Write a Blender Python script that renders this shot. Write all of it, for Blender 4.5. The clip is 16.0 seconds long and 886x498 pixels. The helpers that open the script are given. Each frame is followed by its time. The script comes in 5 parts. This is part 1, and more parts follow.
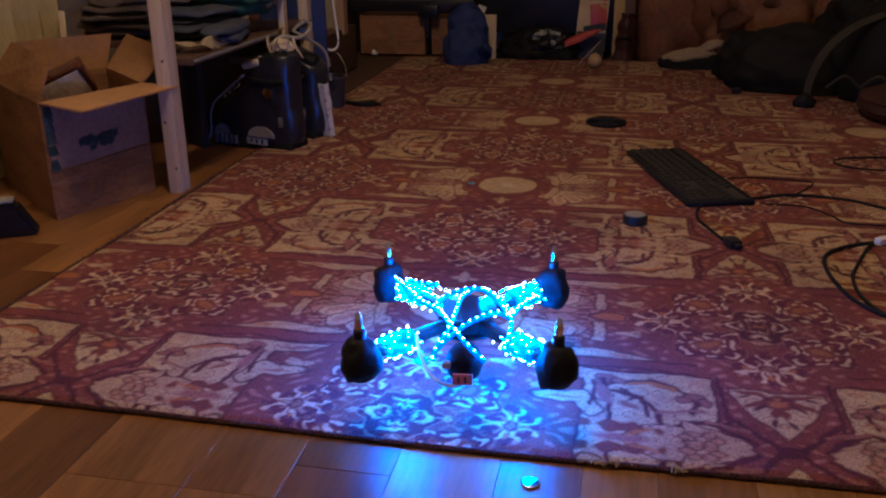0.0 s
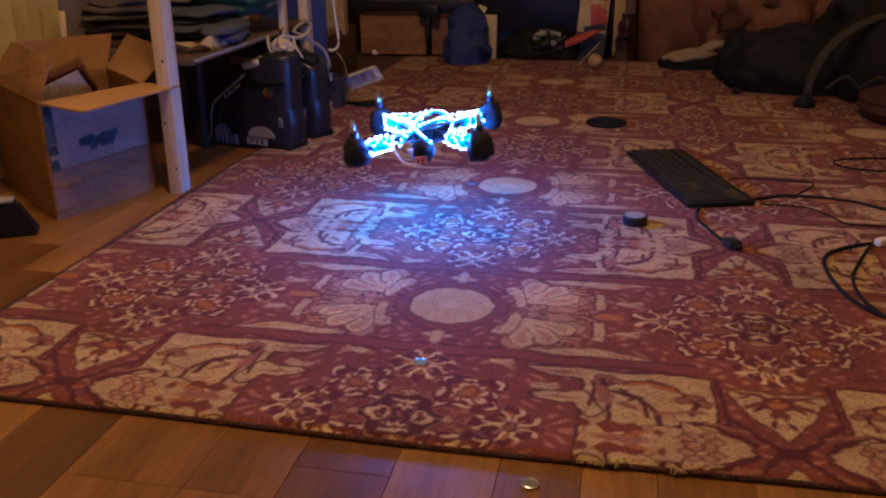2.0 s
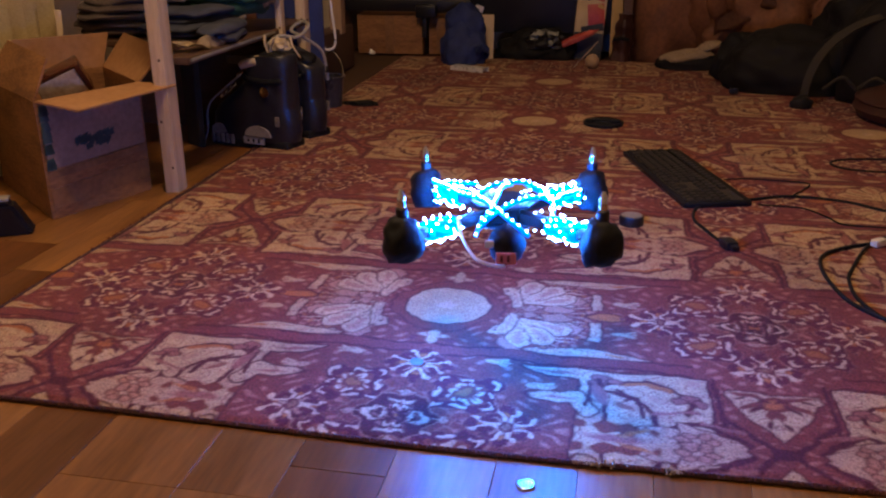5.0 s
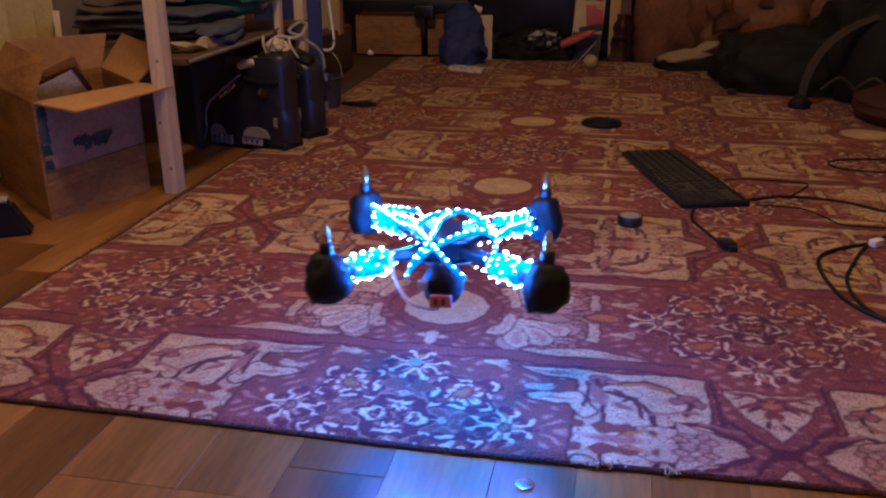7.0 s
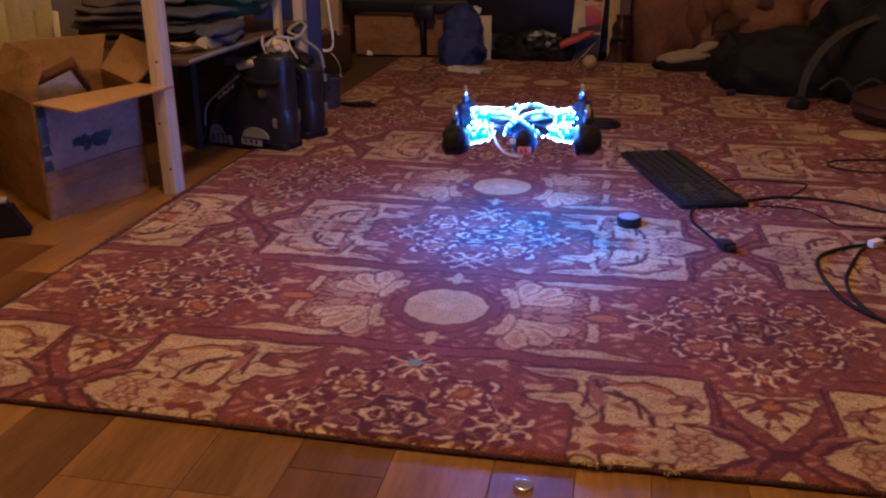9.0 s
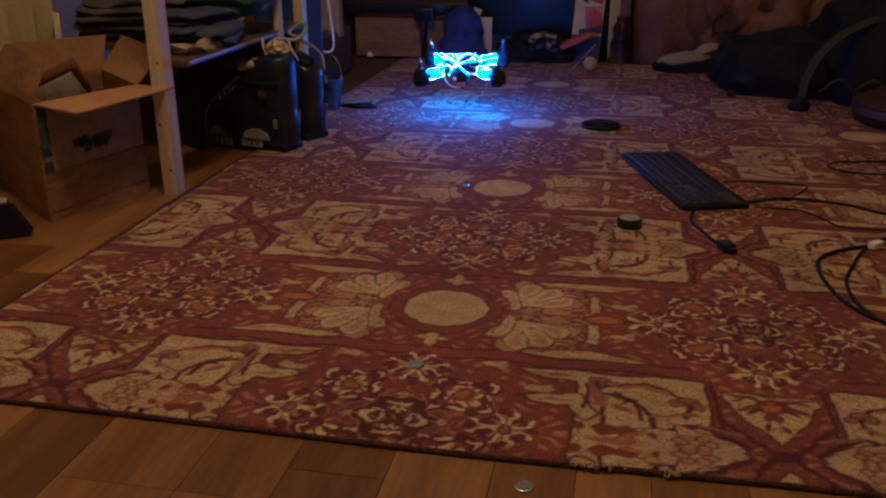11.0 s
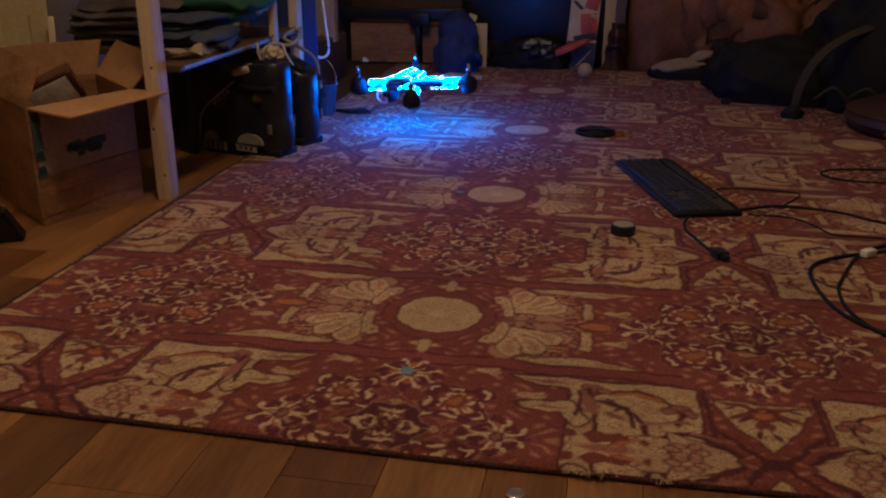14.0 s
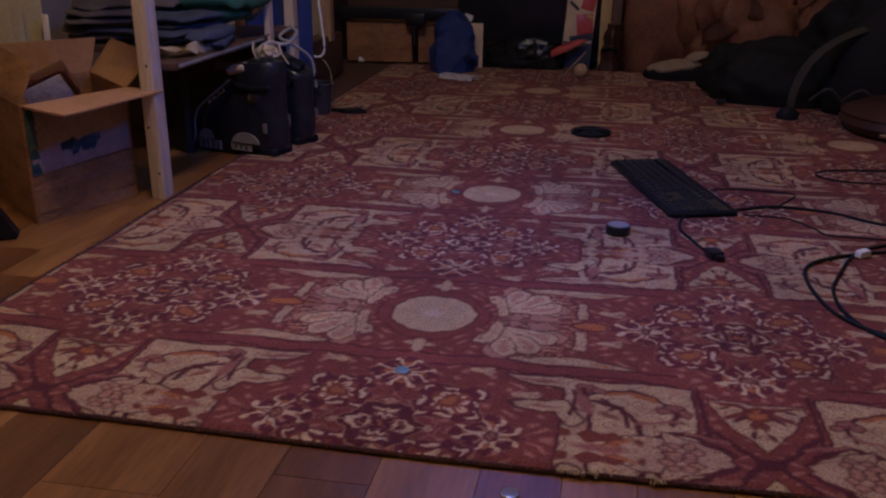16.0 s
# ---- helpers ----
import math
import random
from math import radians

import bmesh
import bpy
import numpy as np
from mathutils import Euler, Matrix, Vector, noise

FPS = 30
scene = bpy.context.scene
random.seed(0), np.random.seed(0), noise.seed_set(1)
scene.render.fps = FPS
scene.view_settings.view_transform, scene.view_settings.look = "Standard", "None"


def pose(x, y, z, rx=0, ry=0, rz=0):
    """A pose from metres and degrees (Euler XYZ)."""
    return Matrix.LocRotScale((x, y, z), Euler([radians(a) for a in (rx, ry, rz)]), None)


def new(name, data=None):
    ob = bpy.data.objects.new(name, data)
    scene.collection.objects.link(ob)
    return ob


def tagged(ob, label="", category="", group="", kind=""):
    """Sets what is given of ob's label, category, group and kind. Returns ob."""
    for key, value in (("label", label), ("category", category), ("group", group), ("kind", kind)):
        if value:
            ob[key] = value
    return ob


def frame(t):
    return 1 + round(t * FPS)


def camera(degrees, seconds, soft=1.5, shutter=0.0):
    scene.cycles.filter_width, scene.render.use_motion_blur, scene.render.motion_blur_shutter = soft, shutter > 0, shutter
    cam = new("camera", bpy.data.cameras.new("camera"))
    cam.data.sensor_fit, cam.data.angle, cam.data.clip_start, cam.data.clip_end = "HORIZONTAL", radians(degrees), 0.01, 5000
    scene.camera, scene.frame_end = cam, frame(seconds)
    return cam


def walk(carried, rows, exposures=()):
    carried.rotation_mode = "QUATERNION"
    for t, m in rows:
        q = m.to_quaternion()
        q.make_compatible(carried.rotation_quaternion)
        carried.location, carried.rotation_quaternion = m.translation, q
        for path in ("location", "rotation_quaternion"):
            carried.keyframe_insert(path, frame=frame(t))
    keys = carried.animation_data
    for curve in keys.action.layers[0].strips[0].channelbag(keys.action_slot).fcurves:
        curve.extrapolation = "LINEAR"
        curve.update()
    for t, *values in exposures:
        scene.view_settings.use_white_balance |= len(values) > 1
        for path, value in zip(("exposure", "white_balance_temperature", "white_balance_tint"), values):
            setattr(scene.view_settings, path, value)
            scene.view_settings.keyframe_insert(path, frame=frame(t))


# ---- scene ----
# camera: seconds, place, yaw to the left, pitch down, roll
VIEW = [
    (0, -0.0015, -0.0012, 0.5894, 11.6600, 20.6884, -0.5218),
    (0.5, -0.0007, -0.0017, 0.5894, 11.6772, 20.6870, -0.4808),
    (1, -0.0005, -0.0012, 0.5898, 11.6912, 20.7643, -0.5155),
    (1.5, -0.0007, -0.0011, 0.5903, 11.6824, 20.7542, -0.4936),
    (2, -0.0008, -0.0008, 0.5906, 11.6794, 20.6986, -0.4729),
    (2.5, 0.0000, 0.0000, 0.5906, 11.6600, 20.6900, -0.5100),
    (3, 0.0003, -0.0002, 0.5909, 11.6187, 20.7393, -0.4819),
    (3.5, -0.0002, -0.0001, 0.5903, 11.5456, 20.7785, -0.4155),
    (4, -0.0003, 0.0007, 0.5905, 11.5351, 20.7670, -0.3495),
    (6.5, -0.0000, 0.0010, 0.5902, 11.3858, 20.6725, -0.2604),
    (7, 0.0004, 0.0004, 0.5909, 11.3883, 20.6915, -0.3184),
    (7.5, 0.0003, 0.0002, 0.5911, 11.3584, 20.6642, -0.2882),
    (8, 0.0002, 0.0009, 0.5905, 11.3541, 20.6564, -0.2776),
    (8.5, -0.0006, -0.0007, 0.5914, 11.3237, 20.6629, -0.2221),
    (9, -0.0001, -0.0002, 0.5915, 11.3181, 20.6663, -0.2893),
    (11.5, -0.0002, -0.0001, 0.5908, 11.3404, 20.4952, -0.2381),
    (12, 0.0009, -0.0006, 0.5919, 11.4570, 20.4078, -0.3408),
    (12.5, 0.0009, -0.0001, 0.5929, 11.2537, 20.3930, -0.1164),
    (13, 0.0019, 0.0012, 0.5915, 11.1728, 20.3091, -0.0509),
    (13.5, 0.0023, 0.0012, 0.5924, 11.0976, 20.2649, 0.0184),
    (14, 0.0024, 0.0009, 0.5932, 10.9967, 20.2487, 0.0972),
    (14.5, 0.0026, 0.0013, 0.5918, 10.9325, 20.1820, 0.0943),
    (15, 0.0022, 0.0001, 0.5936, 10.8057, 20.1664, 0.1091),
    (15.5, 0.0024, 0.0008, 0.5925, 10.6952, 20.1333, 0.2707),
    (16, 0.0029, 0.0024, 0.5908, 10.6845, 20.2203, 0.3813),
]
cam = camera(52.85, 16.0, soft=2.2, shutter=0.6)
walk(cam, [(t, pose(x, y, z, 90 - pitch, 0, yaw) @ pose(0, 0, 0, 0, 0, roll)) for t, x, y, z, yaw, pitch, roll in VIEW],
     exposures=[(0, -0.36, 4850, 6), (0.6, -0.3, 4900, 6), (1.0, -0.25, 5050, 6), (1.5, -0.08, 5700, 7), (2.0, 0.0, 6100, 7), (3.4, 0.05, 6150, 7), (4.2, 0.1, 5950, 8),
                (6.3, 0.03, 5800, 8), (7.0, 0.0, 5750, 8), (8.0, 0.08, 5900, 8), (8.6, 0.1, 6200, 8), (9.2, 0.1, 6100, 8),
                (11.3, -0.58, 5000, 2), (12.0, -0.6, 4900, 0), (12.5, -0.58, 4850, 1), (14.5, -0.54, 4850, 3), (15.3, -0.45, 5000, 6), (16.0, -0.56, 4650, 5)])


# ---- light: one warm ceiling bulb, a very dim room ----
world = bpy.data.worlds.new("night")
scene.world = world
world.use_nodes = True
world.node_tree.nodes["Background"].inputs["Color"].default_value = (0.02, 0.025, 0.05, 1)
world.node_tree.nodes["Background"].inputs["Strength"].default_value = 0.3
BULB = (-0.45, 1.15, 1.9)
bulb = bpy.data.lights.new("ceiling_bulb", "POINT")
bulb.energy, bulb.color, bulb.shadow_soft_size = 62, (1.0, 0.61, 0.31), 0.12
new("ceiling_bulb_light", bulb).location = BULB


# ---- materials ----
def tree(name):
    m = bpy.data.materials.new(name)
    m.use_nodes = True
    return m, m.node_tree.nodes, m.node_tree.links, m.node_tree.nodes["Principled BSDF"]


def surface(name, a, b, rough=0.6, metal=0.0, scale=12.0, grain=90.0, bump=0.15, stretch=(1, 1, 1), spread=0.0, spec=0.5, coat=0.0, depth=0.004):
    """Two tones mixed by a large and a fine noise, with relief; spread varies the tone from piece to piece."""
    m, n, l, p = tree(name)
    co, mp = n.new("ShaderNodeTexCoord"), n.new("ShaderNodeMapping")
    mp.inputs["Scale"].default_value = stretch
    l.new(co.outputs["Object"], mp.inputs["Vector"])
    big, fine = n.new("ShaderNodeTexNoise"), n.new("ShaderNodeTexNoise")
    for node, s, d in ((big, scale, 4), (fine, grain, 6)):
        node.inputs["Scale"].default_value, node.inputs["Detail"].default_value = s, d
        l.new(mp.outputs["Vector"], node.inputs["Vector"])
    mix, ramp = n.new("ShaderNodeMath"), n.new("ShaderNodeValToRGB")
    mix.operation, mix.inputs[1].default_value = "MULTIPLY_ADD", 0.45
    half = n.new("ShaderNodeMath")
    half.operation, half.inputs[1].default_value = "MULTIPLY", 0.6
    l.new(big.outputs["Fac"], half.inputs[0])
    l.new(fine.outputs["Fac"], mix.inputs[0])
    l.new(half.outputs[0], mix.inputs[2])
    ramp.color_ramp.elements[0].position, ramp.color_ramp.elements[1].position = 0.36, 0.68
    ramp.color_ramp.elements[0].color, ramp.color_ramp.elements[1].color = (*a, 1), (*b, 1)
    l.new(mix.outputs[0], ramp.inputs["Fac"])
    colour = ramp.outputs["Color"]
    if spread:
        info, hsv, rng = n.new("ShaderNodeObjectInfo"), n.new("ShaderNodeHueSaturation"), n.new("ShaderNodeMapRange")
        rng.inputs["To Min"].default_value, rng.inputs["To Max"].default_value = 1 - spread, 1 + spread
        l.new(info.outputs["Random"], rng.inputs["Value"])
        l.new(rng.outputs["Result"], hsv.inputs["Value"])
        l.new(colour, hsv.inputs["Color"])
        colour = hsv.outputs["Color"]
    l.new(colour, p.inputs["Base Color"])
    rr = n.new("ShaderNodeMapRange")
    rr.inputs["To Min"].default_value, rr.inputs["To Max"].default_value = max(rough - 0.12, 0.03), min(rough + 0.12, 1)
    l.new(big.outputs["Fac"], rr.inputs["Value"])
    l.new(rr.outputs["Result"], p.inputs["Roughness"])
    p.inputs["Metallic"].default_value, p.inputs["Specular IOR Level"].default_value = metal, spec
    p.inputs["Coat Weight"].default_value = coat
    if bump:
        bp = n.new("ShaderNodeBump")
        bp.inputs["Strength"].default_value, bp.inputs["Distance"].default_value = bump, depth
        l.new(mix.outputs[0], bp.inputs["Height"])
        l.new(bp.outputs["Normal"], p.inputs["Normal"])
    return m


def glow(name, colour, strength, base=(0.7, 0.8, 0.9)):
    m, n, l, p = tree(name)
    p.inputs["Base Color"].default_value = (*base, 1)
    p.inputs["Emission Color"].default_value = (*colour, 1)
    p.inputs["Emission Strength"].default_value = strength
    return m


def woven(name):
    """Wool pile that takes its dye from the pattern woven into it."""
    m, n, l, p = tree(name)
    dye, co = n.new("ShaderNodeAttribute"), n.new("ShaderNodeTexCoord")
    dye.attribute_name = "dye"
    fine, wide = n.new("ShaderNodeTexNoise"), n.new("ShaderNodeTexNoise")
    fine.inputs["Scale"].default_value, fine.inputs["Detail"].default_value = 300, 3
    wide.inputs["Scale"].default_value, wide.inputs["Detail"].default_value = 5.0, 9
    wide.inputs["Roughness"].default_value = 0.72
    for node in (fine, wide):
        l.new(co.outputs["Object"], node.inputs["Vector"])
    r1, r2 = n.new("ShaderNodeMapRange"), n.new("ShaderNodeMapRange")
    r1.inputs["From Min"].default_value, r1.inputs["From Max"].default_value = 0.3, 0.7
    r1.inputs["To Min"].default_value, r1.inputs["To Max"].default_value = 0.64, 1.36
    r2.inputs["From Min"].default_value, r2.inputs["From Max"].default_value = 0.25, 0.75
    r2.inputs["To Min"].default_value, r2.inputs["To Max"].default_value = 0.62, 1.35
    l.new(fine.outputs["Fac"], r1.inputs["Value"])
    l.new(wide.outputs["Fac"], r2.inputs["Value"])
    mul, hsv = n.new("ShaderNodeMath"), n.new("ShaderNodeHueSaturation")
    mul.operation = "MULTIPLY"
    l.new(r1.outputs["Result"], mul.inputs[0])
    l.new(r2.outputs["Result"], mul.inputs[1])
    l.new(mul.outputs[0], hsv.inputs["Value"])
    l.new(dye.outputs["Color"], hsv.inputs["Color"])
    l.new(hsv.outputs["Color"], p.inputs["Base Color"])
    p.inputs["Roughness"].default_value, p.inputs["Specular IOR Level"].default_value = 0.92, 0.2
    p.inputs["Sheen Weight"].default_value, p.inputs["Sheen Roughness"].default_value = 0.05, 0.45
    bp = n.new("ShaderNodeBump")
    bp.inputs["Strength"].default_value, bp.inputs["Distance"].default_value = 0.3, 0.002
    l.new(fine.outputs["Fac"], bp.inputs["Height"])
    l.new(bp.outputs["Normal"], p.inputs["Normal"])
    return m


CARPET = woven("carpet_wool")
HEM = surface("carpet_hem", (0.03, 0.012, 0.01), (0.085, 0.034, 0.026), 0.95, grain=300, bump=0.6)
PILE = surface("edge_wool", (0.05, 0.012, 0.01), (0.16, 0.05, 0.035), 0.95, scale=60)
FRAY = surface("frayed_yarn", (0.25, 0.17, 0.09), (0.45, 0.33, 0.2), 0.95, grain=300)
PLANKS = [surface(n, a, b, 0.38, scale=5, grain=26, bump=0.12, stretch=(5, 0.55, 1), spread=0.14, depth=0.002) for n, a, b in (
    ("dark_plank", (0.075, 0.026, 0.006), (0.165, 0.063, 0.014)), ("brown_plank", (0.1, 0.038, 0.008), (0.235, 0.098, 0.021)), ("light_plank", (0.14, 0.06, 0.014), (0.31, 0.142, 0.036)))]
SUBFLOOR = surface("subfloor", (0.05, 0.025, 0.012), (0.09, 0.045, 0.02), 0.8)
PAPER = surface("wallpaper", (0.5, 0.45, 0.36), (0.62, 0.56, 0.46), 0.85, scale=6)
PLASTER = surface("ceiling_plaster", (0.72, 0.7, 0.66), (0.82, 0.8, 0.76), 0.9)
CARDBOARD = surface("cardboard", (0.14, 0.06, 0.019), (0.37, 0.178, 0.06), 0.75, scale=6, grain=60, stretch=(1, 1, 4), bump=0.25)
CARD_INSIDE = surface("cardboard_inside", (0.28, 0.14, 0.05), (0.4, 0.21, 0.085), 0.85, scale=9, grain=70)
PRINT = surface("printed_grey_panel", (0.19, 0.12, 0.08), (0.31, 0.21, 0.15), 0.6, scale=10)
INK = surface("green_ink", (0.02, 0.045, 0.05), (0.05, 0.08, 0.08), 0.7)
TAPE_CLEAR = surface("packing_tape", (0.15, 0.07, 0.025), (0.28, 0.14, 0.05), 0.5, scale=14)
WHITEWOOD = surface("white_painted_wood", (0.5, 0.38, 0.24), (0.72, 0.58, 0.38), 0.6, scale=8, grain=50, stretch=(8, 8, 0.6))
RAWWOOD = surface("raw_wood", (0.3, 0.19, 0.09), (0.46, 0.31, 0.16), 0.65, scale=8, grain=40, stretch=(8, 8, 0.6))
DARKWOOD = surface("dark_wood", (0.05, 0.027, 0.017), (0.115, 0.062, 0.036), 0.5, scale=8, grain=40, stretch=(1, 6, 6))
BLACKPL = surface("black_plastic", (0.004, 0.004, 0.006), (0.010, 0.010, 0.013), 0.38, grain=200, bump=0.08)
SOFTBLACK = surface("black_rubber", (0.003, 0.003, 0.004), (0.008, 0.008, 0.010), 0.7, grain=220, spec=0.3)
GREYPL = surface("grey_plastic", (0.2, 0.19, 0.17), (0.33, 0.31, 0.28), 0.45)
CHROME = surface("chrome", (0.75, 0.75, 0.74), (0.88, 0.87, 0.85), 0.14, metal=1.0, bump=0.03)
FOIL = surface("clear_blister", (0.72, 0.7, 0.64), (0.9, 0.9, 0.86), 0.3, metal=0.35, scale=60, grain=200, bump=0.5)
WHITEPL = surface("white_plastic", (0.62, 0.6, 0.55), (0.76, 0.74, 0.68), 0.4)
CREAM = surface("cream_fabric", (0.42, 0.33, 0.2), (0.58, 0.47, 0.31), 0.85, grain=200)
SHEEPSKIN = surface("worn_sheepskin", (0.2, 0.145, 0.085), (0.36, 0.27, 0.17), 0.95, grain=160, bump=0.6)
CURTAIN = surface("yellow_curtain", (0.66, 0.52, 0.24), (0.84, 0.72, 0.4), 0.85, scale=14, grain=180)
NYLON = surface("black_nylon", (0.003, 0.0028, 0.003), (0.010, 0.009, 0.009), 0.75, scale=14, grain=260, bump=0.5, spec=0.25)
WEBBING = surface("olive_webbing", (0.014, 0.011, 0.007), (0.034, 0.027, 0.016), 0.85, grain=300)
BLUECLOTH = surface("navy_fabric", (0.006, 0.014, 0.075), (0.015, 0.03, 0.15), 0.75, scale=18, grain=200, bump=0.4)
GREENCLOTH = surface("green_fabric", (0.012, 0.05, 0.03), (0.03, 0.1, 0.06), 0.9, grain=200, bump=0.4)
GREYCLOTH = surface("grey_fabric", (0.035, 0.028, 0.027), (0.13, 0.1, 0.085), 0.9, grain=200, bump=0.4)
DENIM = surface("dark_denim", (0.018, 0.024, 0.045), (0.06, 0.066, 0.1), 0.9, grain=260, bump=0.4)
SPOTS = surface("spotted_fabric", (0.02, 0.018, 0.015), (0.62, 0.5, 0.32), 0.9, scale=60, grain=80)
BROWNBAG = surface("brown_leatherette", (0.09, 0.032, 0.013), (0.2, 0.078, 0.03), 0.72, scale=9, grain=60, bump=0.5)
MAROON = surface("maroon_leatherette", (0.025, 0.008, 0.006), (0.06, 0.02, 0.013), 0.5, scale=10, bump=0.3)
REDPL = surface("red_printed_plastic", (0.3, 0.03, 0.02), (0.45, 0.07, 0.05), 0.4)
YELLOW = surface("yellow_board", (0.36, 0.24, 0.07), (0.5, 0.36, 0.13), 0.6, scale=8, stretch=(6, 6, 1))
PINK = surface("pink_label", (0.65, 0.2, 0.24), (0.8, 0.32, 0.34), 0.5)
COPPER = surface("brown_glass", (0.05, 0.012, 0.007), (0.10, 0.03, 0.014), 0.12, spec=0.8)
LED = glow("blue_led", (0.015, 0.18, 1.0), 6800.0)
# paler glow for upper bead faces, imitating the overexposed white core and side haze
WHITECORE = glow("led_white_core", (0.1, 0.27, 1.0), 470.0)
# added glow that stands in for the blue lens halo round the lights
HALO = glow("blue_halo_glow", (0.0, 0.16, 1.0), 1.8, (0.015, 0.07, 0.3))
BULBGLOW = glow("bulb_glass", (1.0, 0.6, 0.28), 6.0)


SOFT = {"worn_sheepskin", "grey_fabric", "dark_denim", "green_fabric", "spotted_fabric", "cream_fabric", "black_nylon", "navy_fabric", "brown_leatherette", "black_rubber"}


# ---- builders ----
def box(bm, c, s, m=None, bevel=0.0, seg=2):
    """A box of size s at c, in the space m, with rounded edges."""
    made = bmesh.ops.create_cube(bm, size=1.0, matrix=(m or Matrix()) @ Matrix.Translation(c) @ Matrix.Diagonal((*s, 1)))
    if bevel:
        edges = list({e for v in made["verts"] for e in v.link_edges})
        bmesh.ops.bevel(bm, geom=edges, offset=bevel, segments=seg, affect="EDGES", profile=0.6)


def lathe(bm, profile, m=None, n=24):
    """A solid of revolution about z from (radius, height) pairs, closed by caps where the radius is not 0."""
    m = m or Matrix()
    rings = [[bm.verts.new(m @ Vector((r * math.cos(2 * math.pi * k / n), r * math.sin(2 * math.pi * k / n), z))) for k in range(n)] for r, z in profile]
    for a, b in zip(rings, rings[1:]):
        for k in range(n):
            bm.faces.new((a[k], a[(k + 1) % n], b[(k + 1) % n], b[k]))
    bm.faces.new(rings[0][::-1])
    bm.faces.new(rings[-1])


def tube(bm, pts, r, n=8, taper=None):
    """A round bar through the points."""
    pts = [Vector(p) for p in pts]
    rings = []
    for i, p in enumerate(pts):
        d = (pts[min(i + 1, len(pts) - 1)] - pts[max(i - 1, 0)]).normalized()
        side = d.cross(Vector((0, 0, 1)))
        side = (side if side.length > 0.05 else d.cross(Vector((1, 0, 0)))).normalized()
        up = side.cross(d)
        rr = r if taper is None else r + (taper - r) * i / (len(pts) - 1)
        rings.append([bm.verts.new(p + rr * (math.cos(2 * math.pi * k / n) * side + math.sin(2 * math.pi * k / n) * up)) for k in range(n)])
    for a, b in zip(rings, rings[1:]):
        for k in range(n):
            bm.faces.new((a[k], b[k], b[(k + 1) % n], a[(k + 1) % n]))
    bm.faces.new(rings[0])
    bm.faces.new(rings[-1][::-1])


def curve(pts, steps=8):
    """A smooth line through the points."""
    p = [Vector(q) for q in pts]
    p = [2 * p[0] - p[1], *p, 2 * p[-1] - p[-2]]
    out = []
    for a, b, c, d in zip(p, p[1:], p[2:], p[3:]):
        for k in range(steps):
            t = k / steps
            out.append(0.5 * (2 * b + (c - a) * t + (2 * a - 5 * b + 4 * c - d) * t * t + (3 * b - a - 3 * c + d) * t ** 3))
    return out + [p[-2]]


def ribbon(bm, pts, width, thick, across):
    """A flat band along the points; across gives the way of its width."""
    pts, across = [Vector(p) for p in pts], Vector(across).normalized()
    rings = []
    for i, p in enumerate(pts):
        d = (pts[min(i + 1, len(pts) - 1)] - pts[max(i - 1, 0)]).normalized()
        nrm = d.cross(across).normalized() * thick / 2
        w = across * width / 2
        rings.append([bm.verts.new(p + a) for a in (w + nrm, -w + nrm, -w - nrm, w - nrm)])
    for a, b in zip(rings, rings[1:]):
        for k in range(4):
            bm.faces.new((a[k], a[(k + 1) % 4], b[(k + 1) % 4], b[k]))
    bm.faces.new(rings[0][::-1])
    bm.faces.new(rings[-1])


def lump(bm, c, s, seed, rough=0.22, scale=2.2, sub=4, m=None, flat=True):
    """A soft heap: a ball pressed flat below, with folds."""
    m = m or Matrix()
    made = bmesh.ops.create_icosphere(bm, subdivisions=sub, radius=1.0)
    off = Vector((seed * 7.3, seed * 3.1, seed * 5.7))
    for v in made["verts"]:
        q = v.co * scale + off
        k = 1 + rough * (noise.noise(q) + 0.5 * noise.noise(q * 2.3) - 0.7 * abs(noise.noise(q * 1.3 + off)))
        p = v.co * k
        if flat and p.z < -0.35:
            p.z = -0.35 - 0.1 * (p.z + 0.35)
        v.co = m @ Vector((c[0] + p.x * s[0], c[1] + p.y * s[1], c[2] + (p.z + (0.32 if flat else 0)) * s[2]))


def slab(bm, corners, thick, m=None):
    """A plate over a polygon given in order, thick along its normal, centred on it."""
    m = m or Matrix()
    p = [m @ Vector(c) for c in corners]
    n = (p[1] - p[0]).cross(p[2] - p[0]).normalized() * thick / 2
    a, b = [bm.verts.new(q + n) for q in p], [bm.verts.new(q - n) for q in p]
    bm.faces.new(a)
    bm.faces.new(b[::-1])
    for k in range(len(p)):
        j = (k + 1) % len(p)
        bm.faces.new((a[j], a[k], b[k], b[j]))


def mesh_object(name, bm, material, smooth=True):
    bmesh.ops.recalc_face_normals(bm, faces=bm.faces)
    me = bpy.data.meshes.new(name)
    bm.to_mesh(me)
    bm.free()
    me.materials.append(material)
    if smooth:
        me.shade_smooth()
        if material.name not in SOFT:
            me.set_sharp_from_angle(angle=radians(40))
    return new(name, me)


def part(name, bm, material, parent, label="", smooth=True):
    ob = mesh_object(name, bm, material, smooth)
    ob.parent = parent
    return tagged(ob, label)


def thing(name, label, category, group="", m=None, kind=""):
    ob = new(name)
    ob.empty_display_size = 0.02
    if m:
        ob.matrix_basis = m
    return tagged(ob, label, category, group, kind)


def setting(name, bm, material, label, category, smooth=False):
    return tagged(mesh_object(name, bm, material, smooth), label, category, kind="structure")


FLOOR = -0.008


